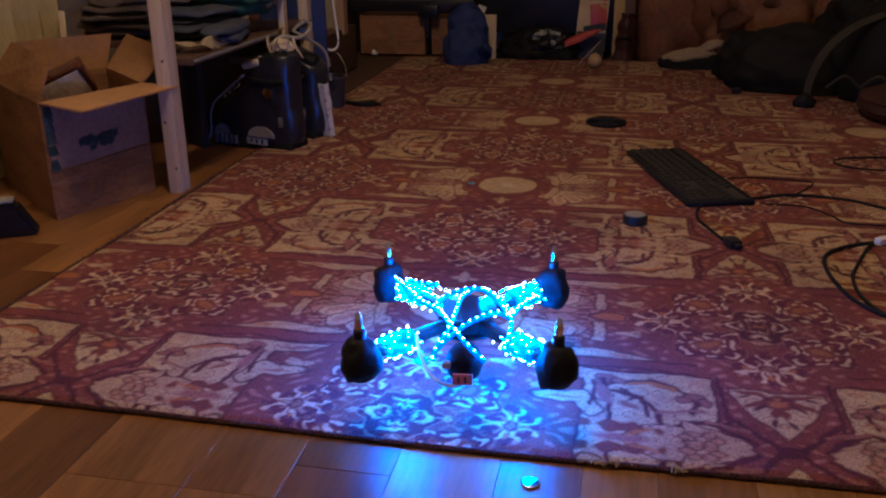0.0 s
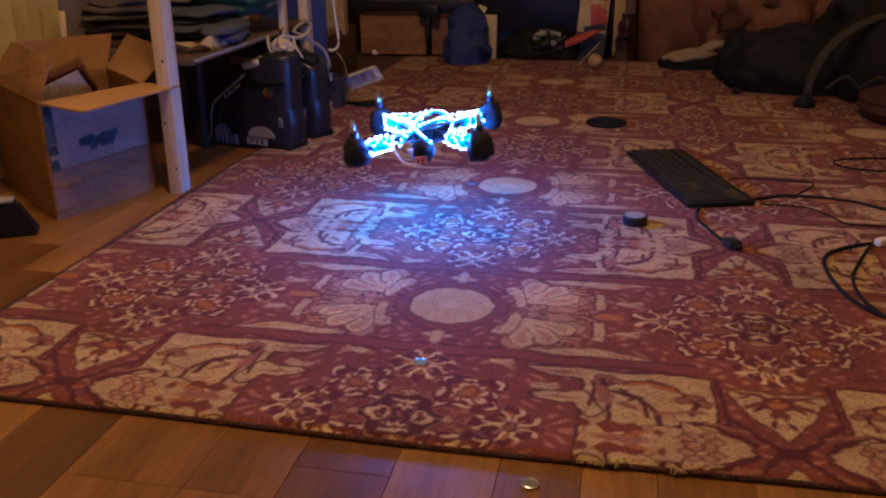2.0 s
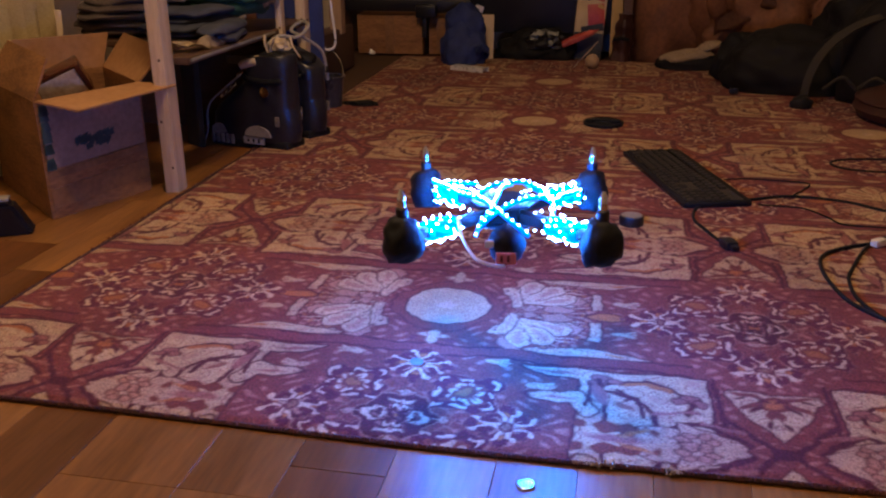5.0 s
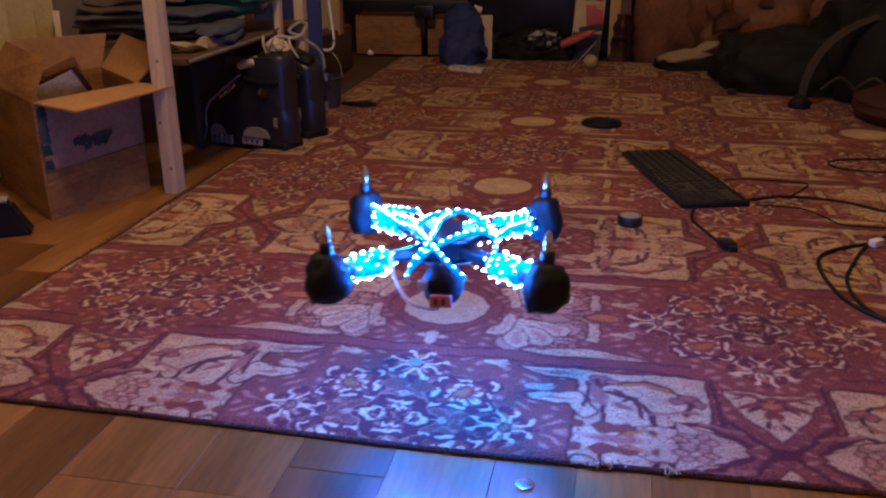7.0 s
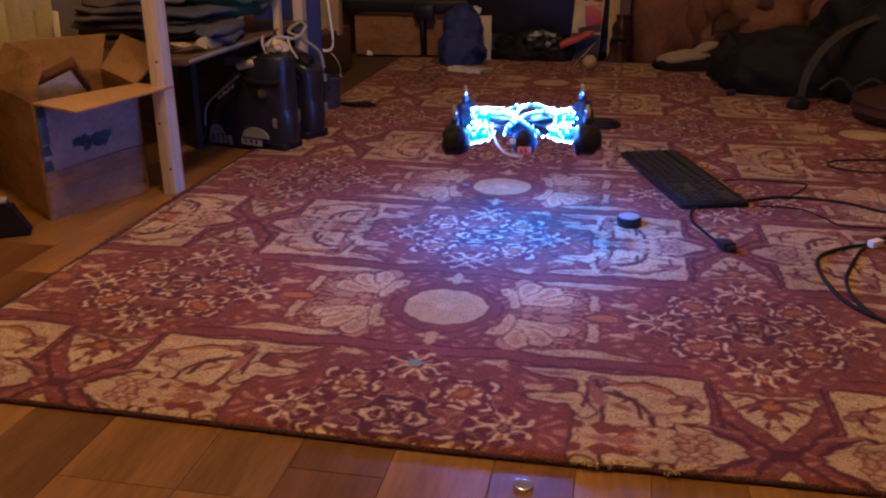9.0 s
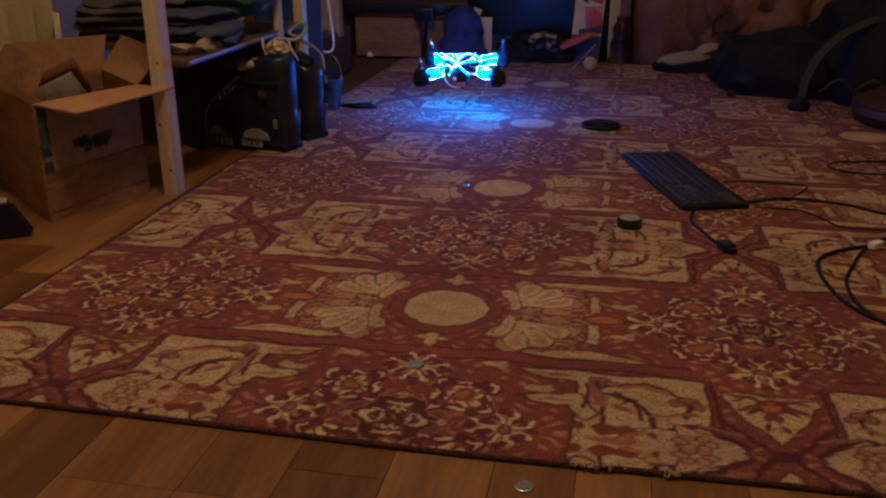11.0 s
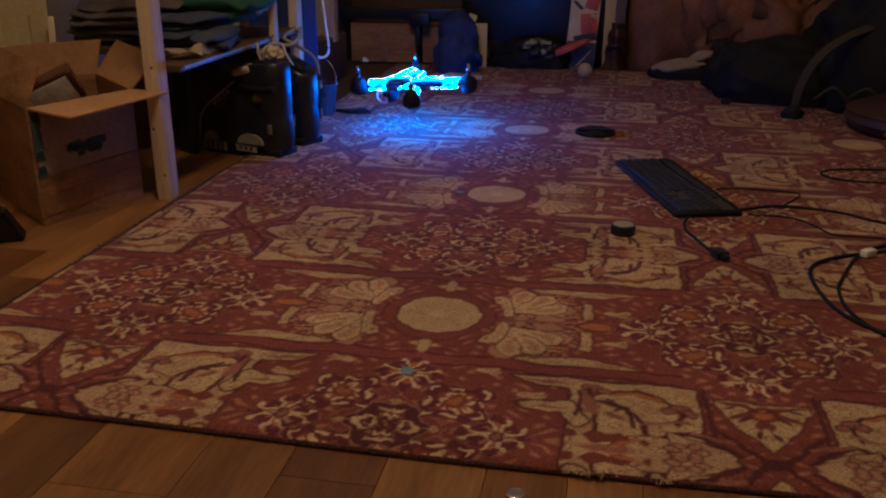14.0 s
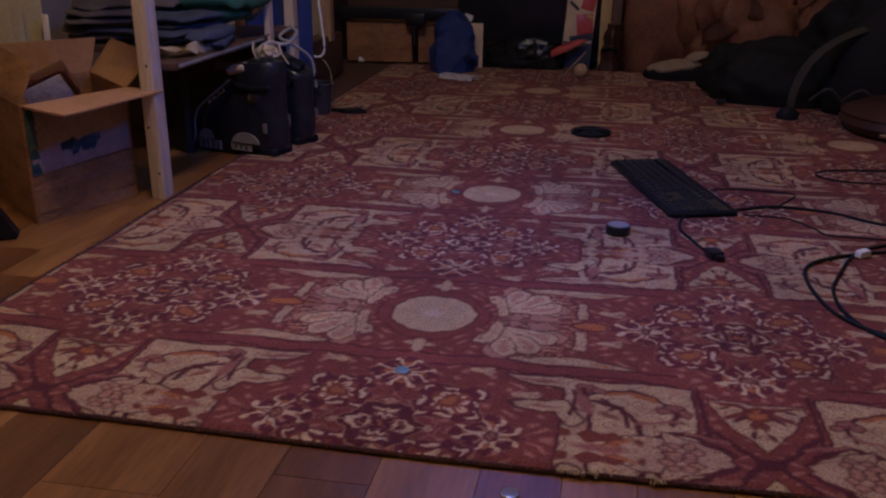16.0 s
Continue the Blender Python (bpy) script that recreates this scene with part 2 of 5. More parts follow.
# ---- room ----
def room():
    x0, x1, y0, y1, h = -1.95, 2.3, -1.8, 4.25, 2.45
    bm = bmesh.new()
    box(bm, ((x0 + x1) / 2, (y0 + y1) / 2, FLOOR - 0.06), (x1 - x0, y1 - y0, 0.1))
    floor = setting("floor", bm, SUBFLOOR, "brown wood-look plank floor under and beside the carpet", "floor")
    for name, c, s in (("wall_west", (x0 - 0.05, (y0 + y1) / 2, h / 2 - 0.05), (0.1, y1 - y0, h + 0.1)),
                       ("wall_east", (x1 + 0.05, (y0 + y1) / 2, h / 2 - 0.05), (0.1, y1 - y0, h + 0.1)),
                       ("wall_north", ((x0 + x1) / 2, y1 + 0.05, h / 2 - 0.05), (x1 - x0 + 0.2, 0.1, h + 0.1)),
                       ("wall_south", ((x0 + x1) / 2, y0 - 0.05, h / 2 - 0.05), (x1 - x0 + 0.2, 0.1, h + 0.1))):
        bm = bmesh.new()
        box(bm, c, s)
        setting(name, bm, PAPER, "wall with plain beige wallpaper", "wall")
    bm = bmesh.new()
    box(bm, ((x0 + x1) / 2, (y0 + y1) / 2, h + 0.06), (x1 - x0 + 0.2, y1 - y0 + 0.2, 0.1))
    setting("ceiling", bm, PLASTER, "plain white plaster ceiling", "ceiling")
    lamp = thing("ceiling_lamp", "bare warm light bulb hanging from the ceiling", "lamp", m=pose(*BULB))
    bm = bmesh.new()
    lathe(bm, ((0.015, 0.05), (0.03, 0.02), (0.042, -0.02), (0.03, -0.055), (0.004, -0.066)))
    glass = part("bulb", bm, BULBGLOW, lamp, "glowing warm glass bulb")
    glass.visible_shadow = False
    bm = bmesh.new()
    lathe(bm, ((0.018, 0.05), (0.02, 0.1), (0.006, 0.11), (0.004, h - BULB[2])), n=12)
    part("cord", bm, WHITEPL, lamp)
    return floor


# ---- carpet ----
PX, PY, CX, CY = 0.937, 0.682, -0.253, 1.283
RED, MAR, DEEP, CRM, ORG, MAUVE = (0.158, 0.042, 0.028), (0.075, 0.016, 0.018), (0.062, 0.013, 0.018), (0.39, 0.268, 0.138), (0.3, 0.105, 0.03), (0.23, 0.09, 0.062)
TAN = (0.31, 0.155, 0.09)


def dyes(x, y):
    """The carpet's woven colours at the places x, y: a mirrored repeat of roundels, birds, panels and flower medallions."""
    wob = lambda f, g, s: np.sin(x * f + 1.7 * np.sin(y * g + s) + s) * np.cos(y * f * 0.83 + s)
    xx = x + 0.0026 * wob(47, 31, 0.4) + 0.0019 * wob(161, 117, 2.2)
    yy = y + 0.0026 * wob(53, 37, 1.9) + 0.0019 * wob(179, 103, 0.7)
    su = (xx - CX + PX / 2) % PX - PX / 2
    sv = (yy - CY + PY / 2) % PY - PY / 2
    u, v = np.abs(su), np.abs(sv)
    col = np.empty((len(x), 3))
    col[:] = RED

    def paint(d, c, soft=0.0016):
        a = np.clip(0.5 - d / (2 * soft), 0, 1)[:, None]
        col[:] = col * (1 - a) + np.array(c) * a

    def ell(cx, cy, rx, ry, deg=0.0):
        c, s = math.cos(radians(deg)), math.sin(radians(deg))
        a, b = (u - cx) * c + (v - cy) * s, -(u - cx) * s + (v - cy) * c
        return (np.sqrt((a / rx) ** 2 + (b / ry) ** 2) - 1) * min(rx, ry)

    def seg(ax, ay, bx, by, w):
        dx, dy = bx - ax, by - ay
        t = np.clip(((u - ax) * dx + (v - ay) * dy) / (dx * dx + dy * dy), 0, 1)
        return np.hypot(u - ax - t * dx, v - ay - t * dy) - w

    def poly(*p):
        d, inside = np.full(len(u), 9.0), np.zeros(len(u), bool)
        for (ax, ay), (bx, by) in zip(p, p[1:] + p[:1]):
            d = np.minimum(d, seg(ax, ay, bx, by, 0.0))
            if ay != by:
                inside ^= ((v < ay) != (v < by)) & (u < (bx - ax) * (v - ay) / (by - ay) + ax)
        return np.where(inside, -d, d)

    def line(w, *p):
        d = seg(*p[0], *p[1], w)
        for a, b in zip(p[1:], p[2:]):
            d = np.minimum(d, seg(*a, *b, w))
        return d

    def lined(d, fill, line=MAR, w=0.004):
        paint(d - w, line)
        paint(d, fill)

    # small sprigs scattered over the red ground
    paint(0.004 - 0.0075 * np.sin(u * 173 + 1.1 * np.sin(v * 121)) * np.sin(v * 191 + 1.3 * np.sin(u * 87)), (0.15, 0.034, 0.026), 0.003)
    paint(0.0052 - 0.0075 * np.sin(u * 151 + 2.0 * np.sin(v * 77)) * np.sin(v * 163 + 1.0 * np.sin(u * 97) + 2), (0.3, 0.13, 0.08), 0.002)
    # dark winding bands
    band = v - 0.152 - 0.004 * np.sin(u * 40)
    paint(np.maximum(np.abs(band) - 0.0165, u - 0.37), MAR)
    paint(np.maximum(np.abs(band) - 0.0115, u - 0.37), (0.165, 0.042, 0.032))
    paint(seg(0.398, 0.17, 0.402, 0.29, 0.0035), MAR)
    paint(seg(0.402, 0.27, 0.4675, 0.345, 0.0045), MAR)
    paint(seg(0.355, 0.345, 0.402, 0.285, 0.004), MAR)
    # roundel
    lined(np.maximum(ell(0, 0, 0.092, 0.092), (u + v) - 0.116) + 0.003 * np.sin(u * 90) * np.sin(v * 110), RED, MAR, 0.0028)
    lined(ell(0, 0, 0.067, 0.067), CRM, DEEP, 0.0032)
    turn = np.arctan2(sv, su)
    paint(np.maximum(ell(0, 0, 0.06, 0.06), 0.006 * (0.25 - np.cos(8 * turn + 0.6 * np.sin(3 * turn)))), (0.36, 0.245, 0.13), 0.006)
    paint(np.maximum(ell(0, 0, 0.064, 0.064), 0.008 * (0.75 - np.sin(su * 260 + 2 * np.sin(sv * 170)) * np.sin(sv * 240))), (0.33, 0.2, 0.11), 0.004)
    paint(ell(0, 0, 0.013, 0.013), (0.46, 0.32, 0.2), 0.006)
    paint(np.minimum(ell(0, 0.118, 0.009, 0.022), ell(0, 0.112, 0.022, 0.007)), CRM)
    paint(ell(0.028, 0.125, 0.009, 0.006, 30), (0.13, 0.03, 0.03))
    # bird: curved neck, broad wing, crescent feathers, and mottled plumage behind
    scribble = np.sin(u * 330 + 2.4 * np.sin(v * 140)) * np.sin(v * 290 + 2.2 * np.sin(u * 170))
    plume = np.sin((v - 0.35 * (u - 0.1)) * 430 + 1.6 * np.sin(u * 95) + 1.1 * np.sin(v * 210))
    ground = poly((0.105, 0.0), (0.222, 0.0), (0.226, 0.085), (0.19, 0.118), (0.14, 0.105), (0.118, 0.06)) + 0.006 * np.sin(u * 140) * np.sin(v * 120)
    paint(np.maximum(0.0045 - 0.009 * scribble, ground), MAUVE, 0.002)
    paint(np.maximum(0.0035 - 0.008 * plume, ground), TAN, 0.0022)
    paint(np.maximum(0.0056 + 0.009 * scribble, ground), MAR, 0.002)
    paint(np.maximum(0.006 - 0.0085 * plume, ground + 0.012), (0.38, 0.26, 0.14), 0.0018)
    paint(np.maximum(0.0072 - 0.009 * np.sin(u * 210 + 1.7 * np.sin(v * 90)) * np.sin(v * 170 + 1), ground), ORG, 0.002)
    lined(poly((0.152, 0.006), (0.18, 0.001), (0.2, 0.016), (0.178, 0.034), (0.156, 0.032)), TAN, MAR, 0.0022)
    lined(poly((0.183, 0.043), (0.201, 0.034), (0.219, 0.049), (0.206, 0.072)), TAN, MAR, 0.0022)
    far, way = np.hypot(u - 0.104, v - 0.026), np.arctan2(v - 0.026, u - 0.104)
    phase = (way - 2.2 * far) * 6.6 + 0.4
    fan = np.maximum(far - 0.089 - 0.015 * np.abs(np.sin(phase)), np.abs(way - 0.82) * 0.07 - 0.053)
    lined(fan, (0.41, 0.28, 0.15), MAR, 0.0026)
    paint(np.maximum(fan + 0.001, (np.abs(np.sin(phase)) - 0.05 - 1.1 * far) * 0.012), MAR, 0.0012)
    paint(np.maximum(fan + 0.012, np.maximum(0.052 - far, (0.86 - np.abs(np.sin(phase))) * 0.012)), TAN, 0.0016)
    lined(poly((0.152, 0.118), (0.185, 0.122), (0.212, 0.13), (0.17, 0.138), (0.14, 0.133)), CRM, MAR, 0.0022)
    lined(poly((0.104, 0.094), (0.112, 0.118), (0.132, 0.134), (0.11, 0.136), (0.096, 0.118)), TAN, MAR, 0.0022)
    lined(poly((0.078, 0.086), (0.083, 0.066), (0.094, 0.056), (0.099, 0.036), (0.104, 0.012), (0.116, 0.014), (0.117, 0.035), (0.111, 0.062), (0.107, 0.086), (0.094, 0.093)), (0.4, 0.27, 0.14), MAR, 0.0026)
    paint(line(0.0012, (0.1, 0.082), (0.104, 0.056), (0.109, 0.024)), TAN)
    paint(ell(0.088, 0.078, 0.003, 0.003), MAR)
    paint(line(0.0014, (0.113, 0.012), (0.128, 0.018), (0.146, 0.008)), MAR)
    lined(poly((0.122, 0.004), (0.139, 0.0), (0.147, 0.013), (0.13, 0.025)), TAN, MAR, 0.002)
    # pointed strip, bar and almond
    lined(poly((0.135, 0.128), (0.19, 0.116), (0.25, 0.112), (0.318, 0.134), (0.24, 0.136), (0.17, 0.137)), CRM, MAR, 0.0025)
    paint(ell(0.268, 0.126, 0.012, 0.004, 10), ORG)
    lined(poly((0.229, 0.022), (0.243, 0.022), (0.243, 0.086), (0.229, 0.086)), CRM, MAR, 0.003)
    lined(ell(0.252, 0, 0.028, 0.012), ORG, MAR, 0.003)
    for cx, cy in ((0.272, 0.054), (0.098, 0.178), (0.165, 0.232)):
        paint(np.minimum(ell(cx, cy, 0.012, 0.007), np.minimum(seg(cx, cy, cx + 0.022, cy + 0.009, 0.0028), np.minimum(seg(cx, cy, cx + 0.025, cy, 0.0028), seg(cx, cy, cx + 0.022, cy - 0.009, 0.0028)))), CRM)
    # beast panel
    lined(np.minimum(poly((0.222, 0.178), (0.388, 0.176), (0.388, 0.36), (0.222, 0.36)), poly((0.145, 0.176), (0.24, 0.176), (0.24, 0.205), (0.175, 0.197))), CRM, MAR, 0.005)
    paint(ell(0.188, 0.188, 0.03, 0.005, 8), MAUVE)
    lined(np.minimum(ell(0.196, 0.256, 0.036, 0.013, 6), seg(0.215, 0.25, 0.235, 0.285, 0.012)), CRM, MAR, 0.004)
    paint(ell(0.198, 0.258, 0.02, 0.0035, 6), MAUVE)
    paint(np.maximum(0.0055 - 0.008 * np.sin(u * 120 + 2 * np.sin(v * 83)) * np.sin(v * 131 + 1.5 * np.sin(u * 71)), poly((0.25, 0.2), (0.385, 0.19), (0.385, 0.31), (0.25, 0.33))), (0.35, 0.22, 0.115), 0.004)
    paint(line(0.0042, (0.25, 0.23), (0.286, 0.238), (0.305, 0.252), (0.317, 0.275), (0.323, 0.318)), MAR)
    paint(line(0.0036, (0.256, 0.212), (0.285, 0.199), (0.312, 0.196), (0.344, 0.214), (0.372, 0.238)), MAR)
    paint(line(0.0045, (0.278, 0.206), (0.31, 0.203), (0.338, 0.216)), ORG)
    paint(line(0.0044, (0.323, 0.316), (0.345, 0.297), (0.372, 0.288), (0.395, 0.302), (0.43, 0.33)), MAR)
    paint(ell(0.28, 0.262, 0.016, 0.007, 35), (0.19, 0.075, 0.045))
    for cx, cy, r in ((0.252, 0.196, 0.012), (0.268, 0.202, 0.009), (0.243, 0.212, 0.009), (0.362, 0.232, 0.012), (0.374, 0.242, 0.008), (0.35, 0.24, 0.009)):
        lined(ell(cx, cy, r, r * 0.8), MAUVE, MAR, 0.0025)
    for a in ((0.247, 0.2, 0.259, 0.322), (0.237, 0.215, 0.232, 0.27), (0.365, 0.245, 0.36, 0.272), (0.27, 0.225, 0.298, 0.242), (0.298, 0.242, 0.305, 0.285)):
        paint(seg(*a, 0.0036), MAR)
    paint(ell(0.247, 0.24, 0.009, 0.026, -12), MAUVE)
    paint(ell(0.288, 0.245, 0.012, 0.003, -30), MAR)
    paint(seg(0.318, 0.278, 0.37, 0.262, 0.003), MAUVE)
    lined(ell(0.335, 0.366, 0.07, 0.062), (0.36, 0.23, 0.13), MAR, 0.003)
    lined(poly((0.345, 0.29), (0.4, 0.314), (0.428, 0.334), (0.415, 0.35), (0.35, 0.35)), (0.36, 0.23, 0.13), MAR, 0.003)
    for k in range(6):
        lined(ell(0.366 + 0.017 * math.cos(k * 1.05), 0.326 + 0.012 * math.sin(k * 1.05), 0.0072, 0.0055), TAN, MAR, 0.002)
    paint(ell(0.27, 0.318, 0.045, 0.011, 5) + 0.004 * np.sin(u * 190), (0.14, 0.035, 0.02))
    paint(ell(0.27, 0.339, 0.036, 0.006), MAUVE)
    paint(ell(0.295, 0.325, 0.02, 0.004, -20), ORG)
    paint(seg(0.375, 0.286, 0.425, 0.302, 0.0035), MAUVE)
    # shield
    lined(poly((0.47, 0.312), (0.452, 0.288), (0.434, 0.262), (0.42, 0.228), (0.409, 0.212), (0.411, 0.198), (0.432, 0.196), (0.47, 0.205)), CRM, MAR, 0.003)
    lined(ell(0.4675, 0.226, 0.012, 0.012), ORG, (0.14, 0.035, 0.02), 0.008)
    for cx, cy, rx, ry, deg in ((0.452, 0.212, 0.016, 0.004, 35), (0.448, 0.238, 0.014, 0.004, -50), (0.458, 0.278, 0.004, 0.01, 15), (0.428, 0.214, 0.01, 0.003, -20)):
        paint(ell(cx, cy, rx, ry, deg), MAR)
    paint(np.minimum(ell(0.436, 0.206, 0.024, 0.0045, 14), np.minimum(ell(0.44, 0.232, 0.018, 0.006, -28), ell(0.4675, 0.256, 0.011, 0.014))), (0.14, 0.035, 0.025))
    paint(ell(0.4675, 0.27, 0.005, 0.008), CRM)
    paint(ell(0.4675, 0.341, 0.016, 0.012), MAR)

    # fine drawn lines over the pale motifs
    pale = np.clip((col[:, 1] - 0.17) / 0.05, 0, 1) * (np.hypot(u, v) > 0.075)
    for f, g, h, w in ((88, 71, 0.0, 0.1), (63, 109, 2.1, 0.08)):
        iso = np.abs(np.sin(u * f + 2.6 * np.sin(v * g + h) + 1.4 * np.sin(u * 41 + v * 53)))
        a = (np.clip((w - iso) / 0.07 + 0.5, 0, 1) * pale * 0.75)[:, None]
        col[:] = col * (1 - a) + np.array((0.17, 0.06, 0.04)) * a
    blot = np.clip(np.sin(u * 77 + 1.8 * np.sin(v * 59)) * np.sin(v * 83 + 1.5 * np.sin(u * 47)) * 2 - 0.9, 0, 1) * pale * 0.6
    col[:] = col * (1 - blot[:, None]) + np.array(TAN) * blot[:, None]

    # flower medallions
    PALE, INKY = (0.46, 0.32, 0.18), (0.095, 0.018, 0.023)
    def sunflower(du, dv, r):
        q, th = np.hypot(du, dv), np.arctan2(dv, du)
        edge = r * (1 + 0.16 * np.cos(4 * th + 3.14) + 0.06 * np.cos(11 * th + 1))
        paint(q - edge - 0.0018, (0.22, 0.09, 0.055), 0.0012)
        paint(q - edge, INKY)
        paint(np.maximum(np.abs(q - 0.8 * edge - 0.05 * r * np.cos(8 * th)) - 0.062 * r, 0.01 * (-0.25 - np.cos(8 * th + 1.2 * np.sin(3 * th)))), PALE, 0.0012)
        paint(q - 0.6 * edge, (0.17, 0.045, 0.03), 0.0012)
        paint(np.abs(q - 0.6 * edge) - 0.03 * r, INKY, 0.001)
        paint(np.maximum(np.abs(q - r * (0.43 + 0.05 * np.cos(9 * th))) - 0.055 * r, 0.01 * (-0.45 - np.cos(9 * th + 0.5))), PALE, 0.0012)
        paint(np.hypot(du / 1.25, dv) - 0.27 * r, (0.13, 0.03, 0.02))
        paint(np.hypot(du / 1.25, dv) - 0.21 * r, (0.26, 0.095, 0.03))

    def crossflower(du, dv, r):
        a, b = np.abs(du), np.abs(dv)
        hi, lo = np.maximum(a, b), np.minimum(a, b)
        rim = (a + b) * 0.72 - r * 0.82 + 0.003 * np.cos(30 * (a - b) / r)
        paint(rim - 0.0016, (0.22, 0.09, 0.055), 0.0012)
        paint(rim, INKY)
        fork = np.maximum(np.abs(lo - 0.42 * (hi - 0.12 * r) - 0.05 * r * np.sin(hi * 9 / r)) - 0.065 * r, np.abs(hi - 0.52 * r) - 0.3 * r)
        paint(fork, PALE, 0.0012)
        paint(np.hypot(hi - 0.8 * r, (lo - 0.34 * r) * 1.6) - 0.12 * r, PALE, 0.0012)
        paint(np.hypot((hi - 0.62 * r) * 0.7, lo) - 0.08 * r, ORG)
        paint(np.maximum(np.abs(hi - lo) - 0.05 * r, np.abs(np.hypot(a, b) - 0.42 * r) - 0.16 * r), TAN, 0.0012)
        paint(np.hypot(a, b) - 0.14 * r, (0.2, 0.09, 0.05))

    curl_u = 0.0030 * np.sin(v * 95 + 1.6 * np.sin(u * 73 + 0.7)) + 0.0011 * np.sin(v * 260 + 2.4 * np.sin(u * 190))
    curl_v = 0.0030 * np.sin(u * 107 + 1.6 * np.sin(v * 81 + 1.9)) + 0.0011 * np.sin(u * 280 + 2.2 * np.sin(v * 210))
    for mu, mv in ((0.0, PY / 2), (PX / 2, 0.0)):
        du, dv = np.abs(u - mu + curl_u), np.abs(v - mv + curl_v)
        qq, tt = np.hypot(du, dv), np.arctan2(dv, du)
        diamond = du + dv
        paint(np.abs(diamond - 0.078) - 0.0012, (0.24, 0.1, 0.06))
        for a, b in ((0.137, 0), (0, 0.134)):
            crossflower(du - a, dv - b, 0.046)
        sunflower(du - 0.076, dv - 0.070, 0.049)
        lobe = 0.05 * (1 + 0.12 * np.cos(6 * tt))
        paint(qq - lobe - 0.002, TAN, 0.001)
        paint(qq - lobe, MAR)
        paint(np.maximum(np.abs(qq - 0.036 - 0.006 * np.cos(6 * tt)) - 0.0042, 0.006 * (-0.5 - np.cos(3 * tt + 0.6))), PALE, 0.0012)
        paint(np.maximum(np.abs(qq - 0.02 - 0.003 * np.sin(7 * tt)) - 0.0028, 0.008 * (-0.2 - np.cos(5 * tt))), PALE, 0.0012)
        paint(np.maximum(0.0035 - 0.008 * np.sin(su * 400 + 2 * np.sin(sv * 300)) * np.sin(sv * 360), qq - 0.034), MAUVE)
        paint(np.maximum(du + np.abs(dv - 0.055) * 1.5 - 0.012, 0.0), PALE)
        paint(np.maximum(dv * 1.5 + np.abs(du - 0.058) - 0.013, 0.0), PALE)
        paint(qq - 0.007, ORG)
    return np.clip(col, 0, 1)


XL, XR, YB = -0.961, 1.78, 3.86


def front(x):
    return 0.8945 - 0.0075 * np.exp(-((x + 0.17) / 0.28) ** 2)


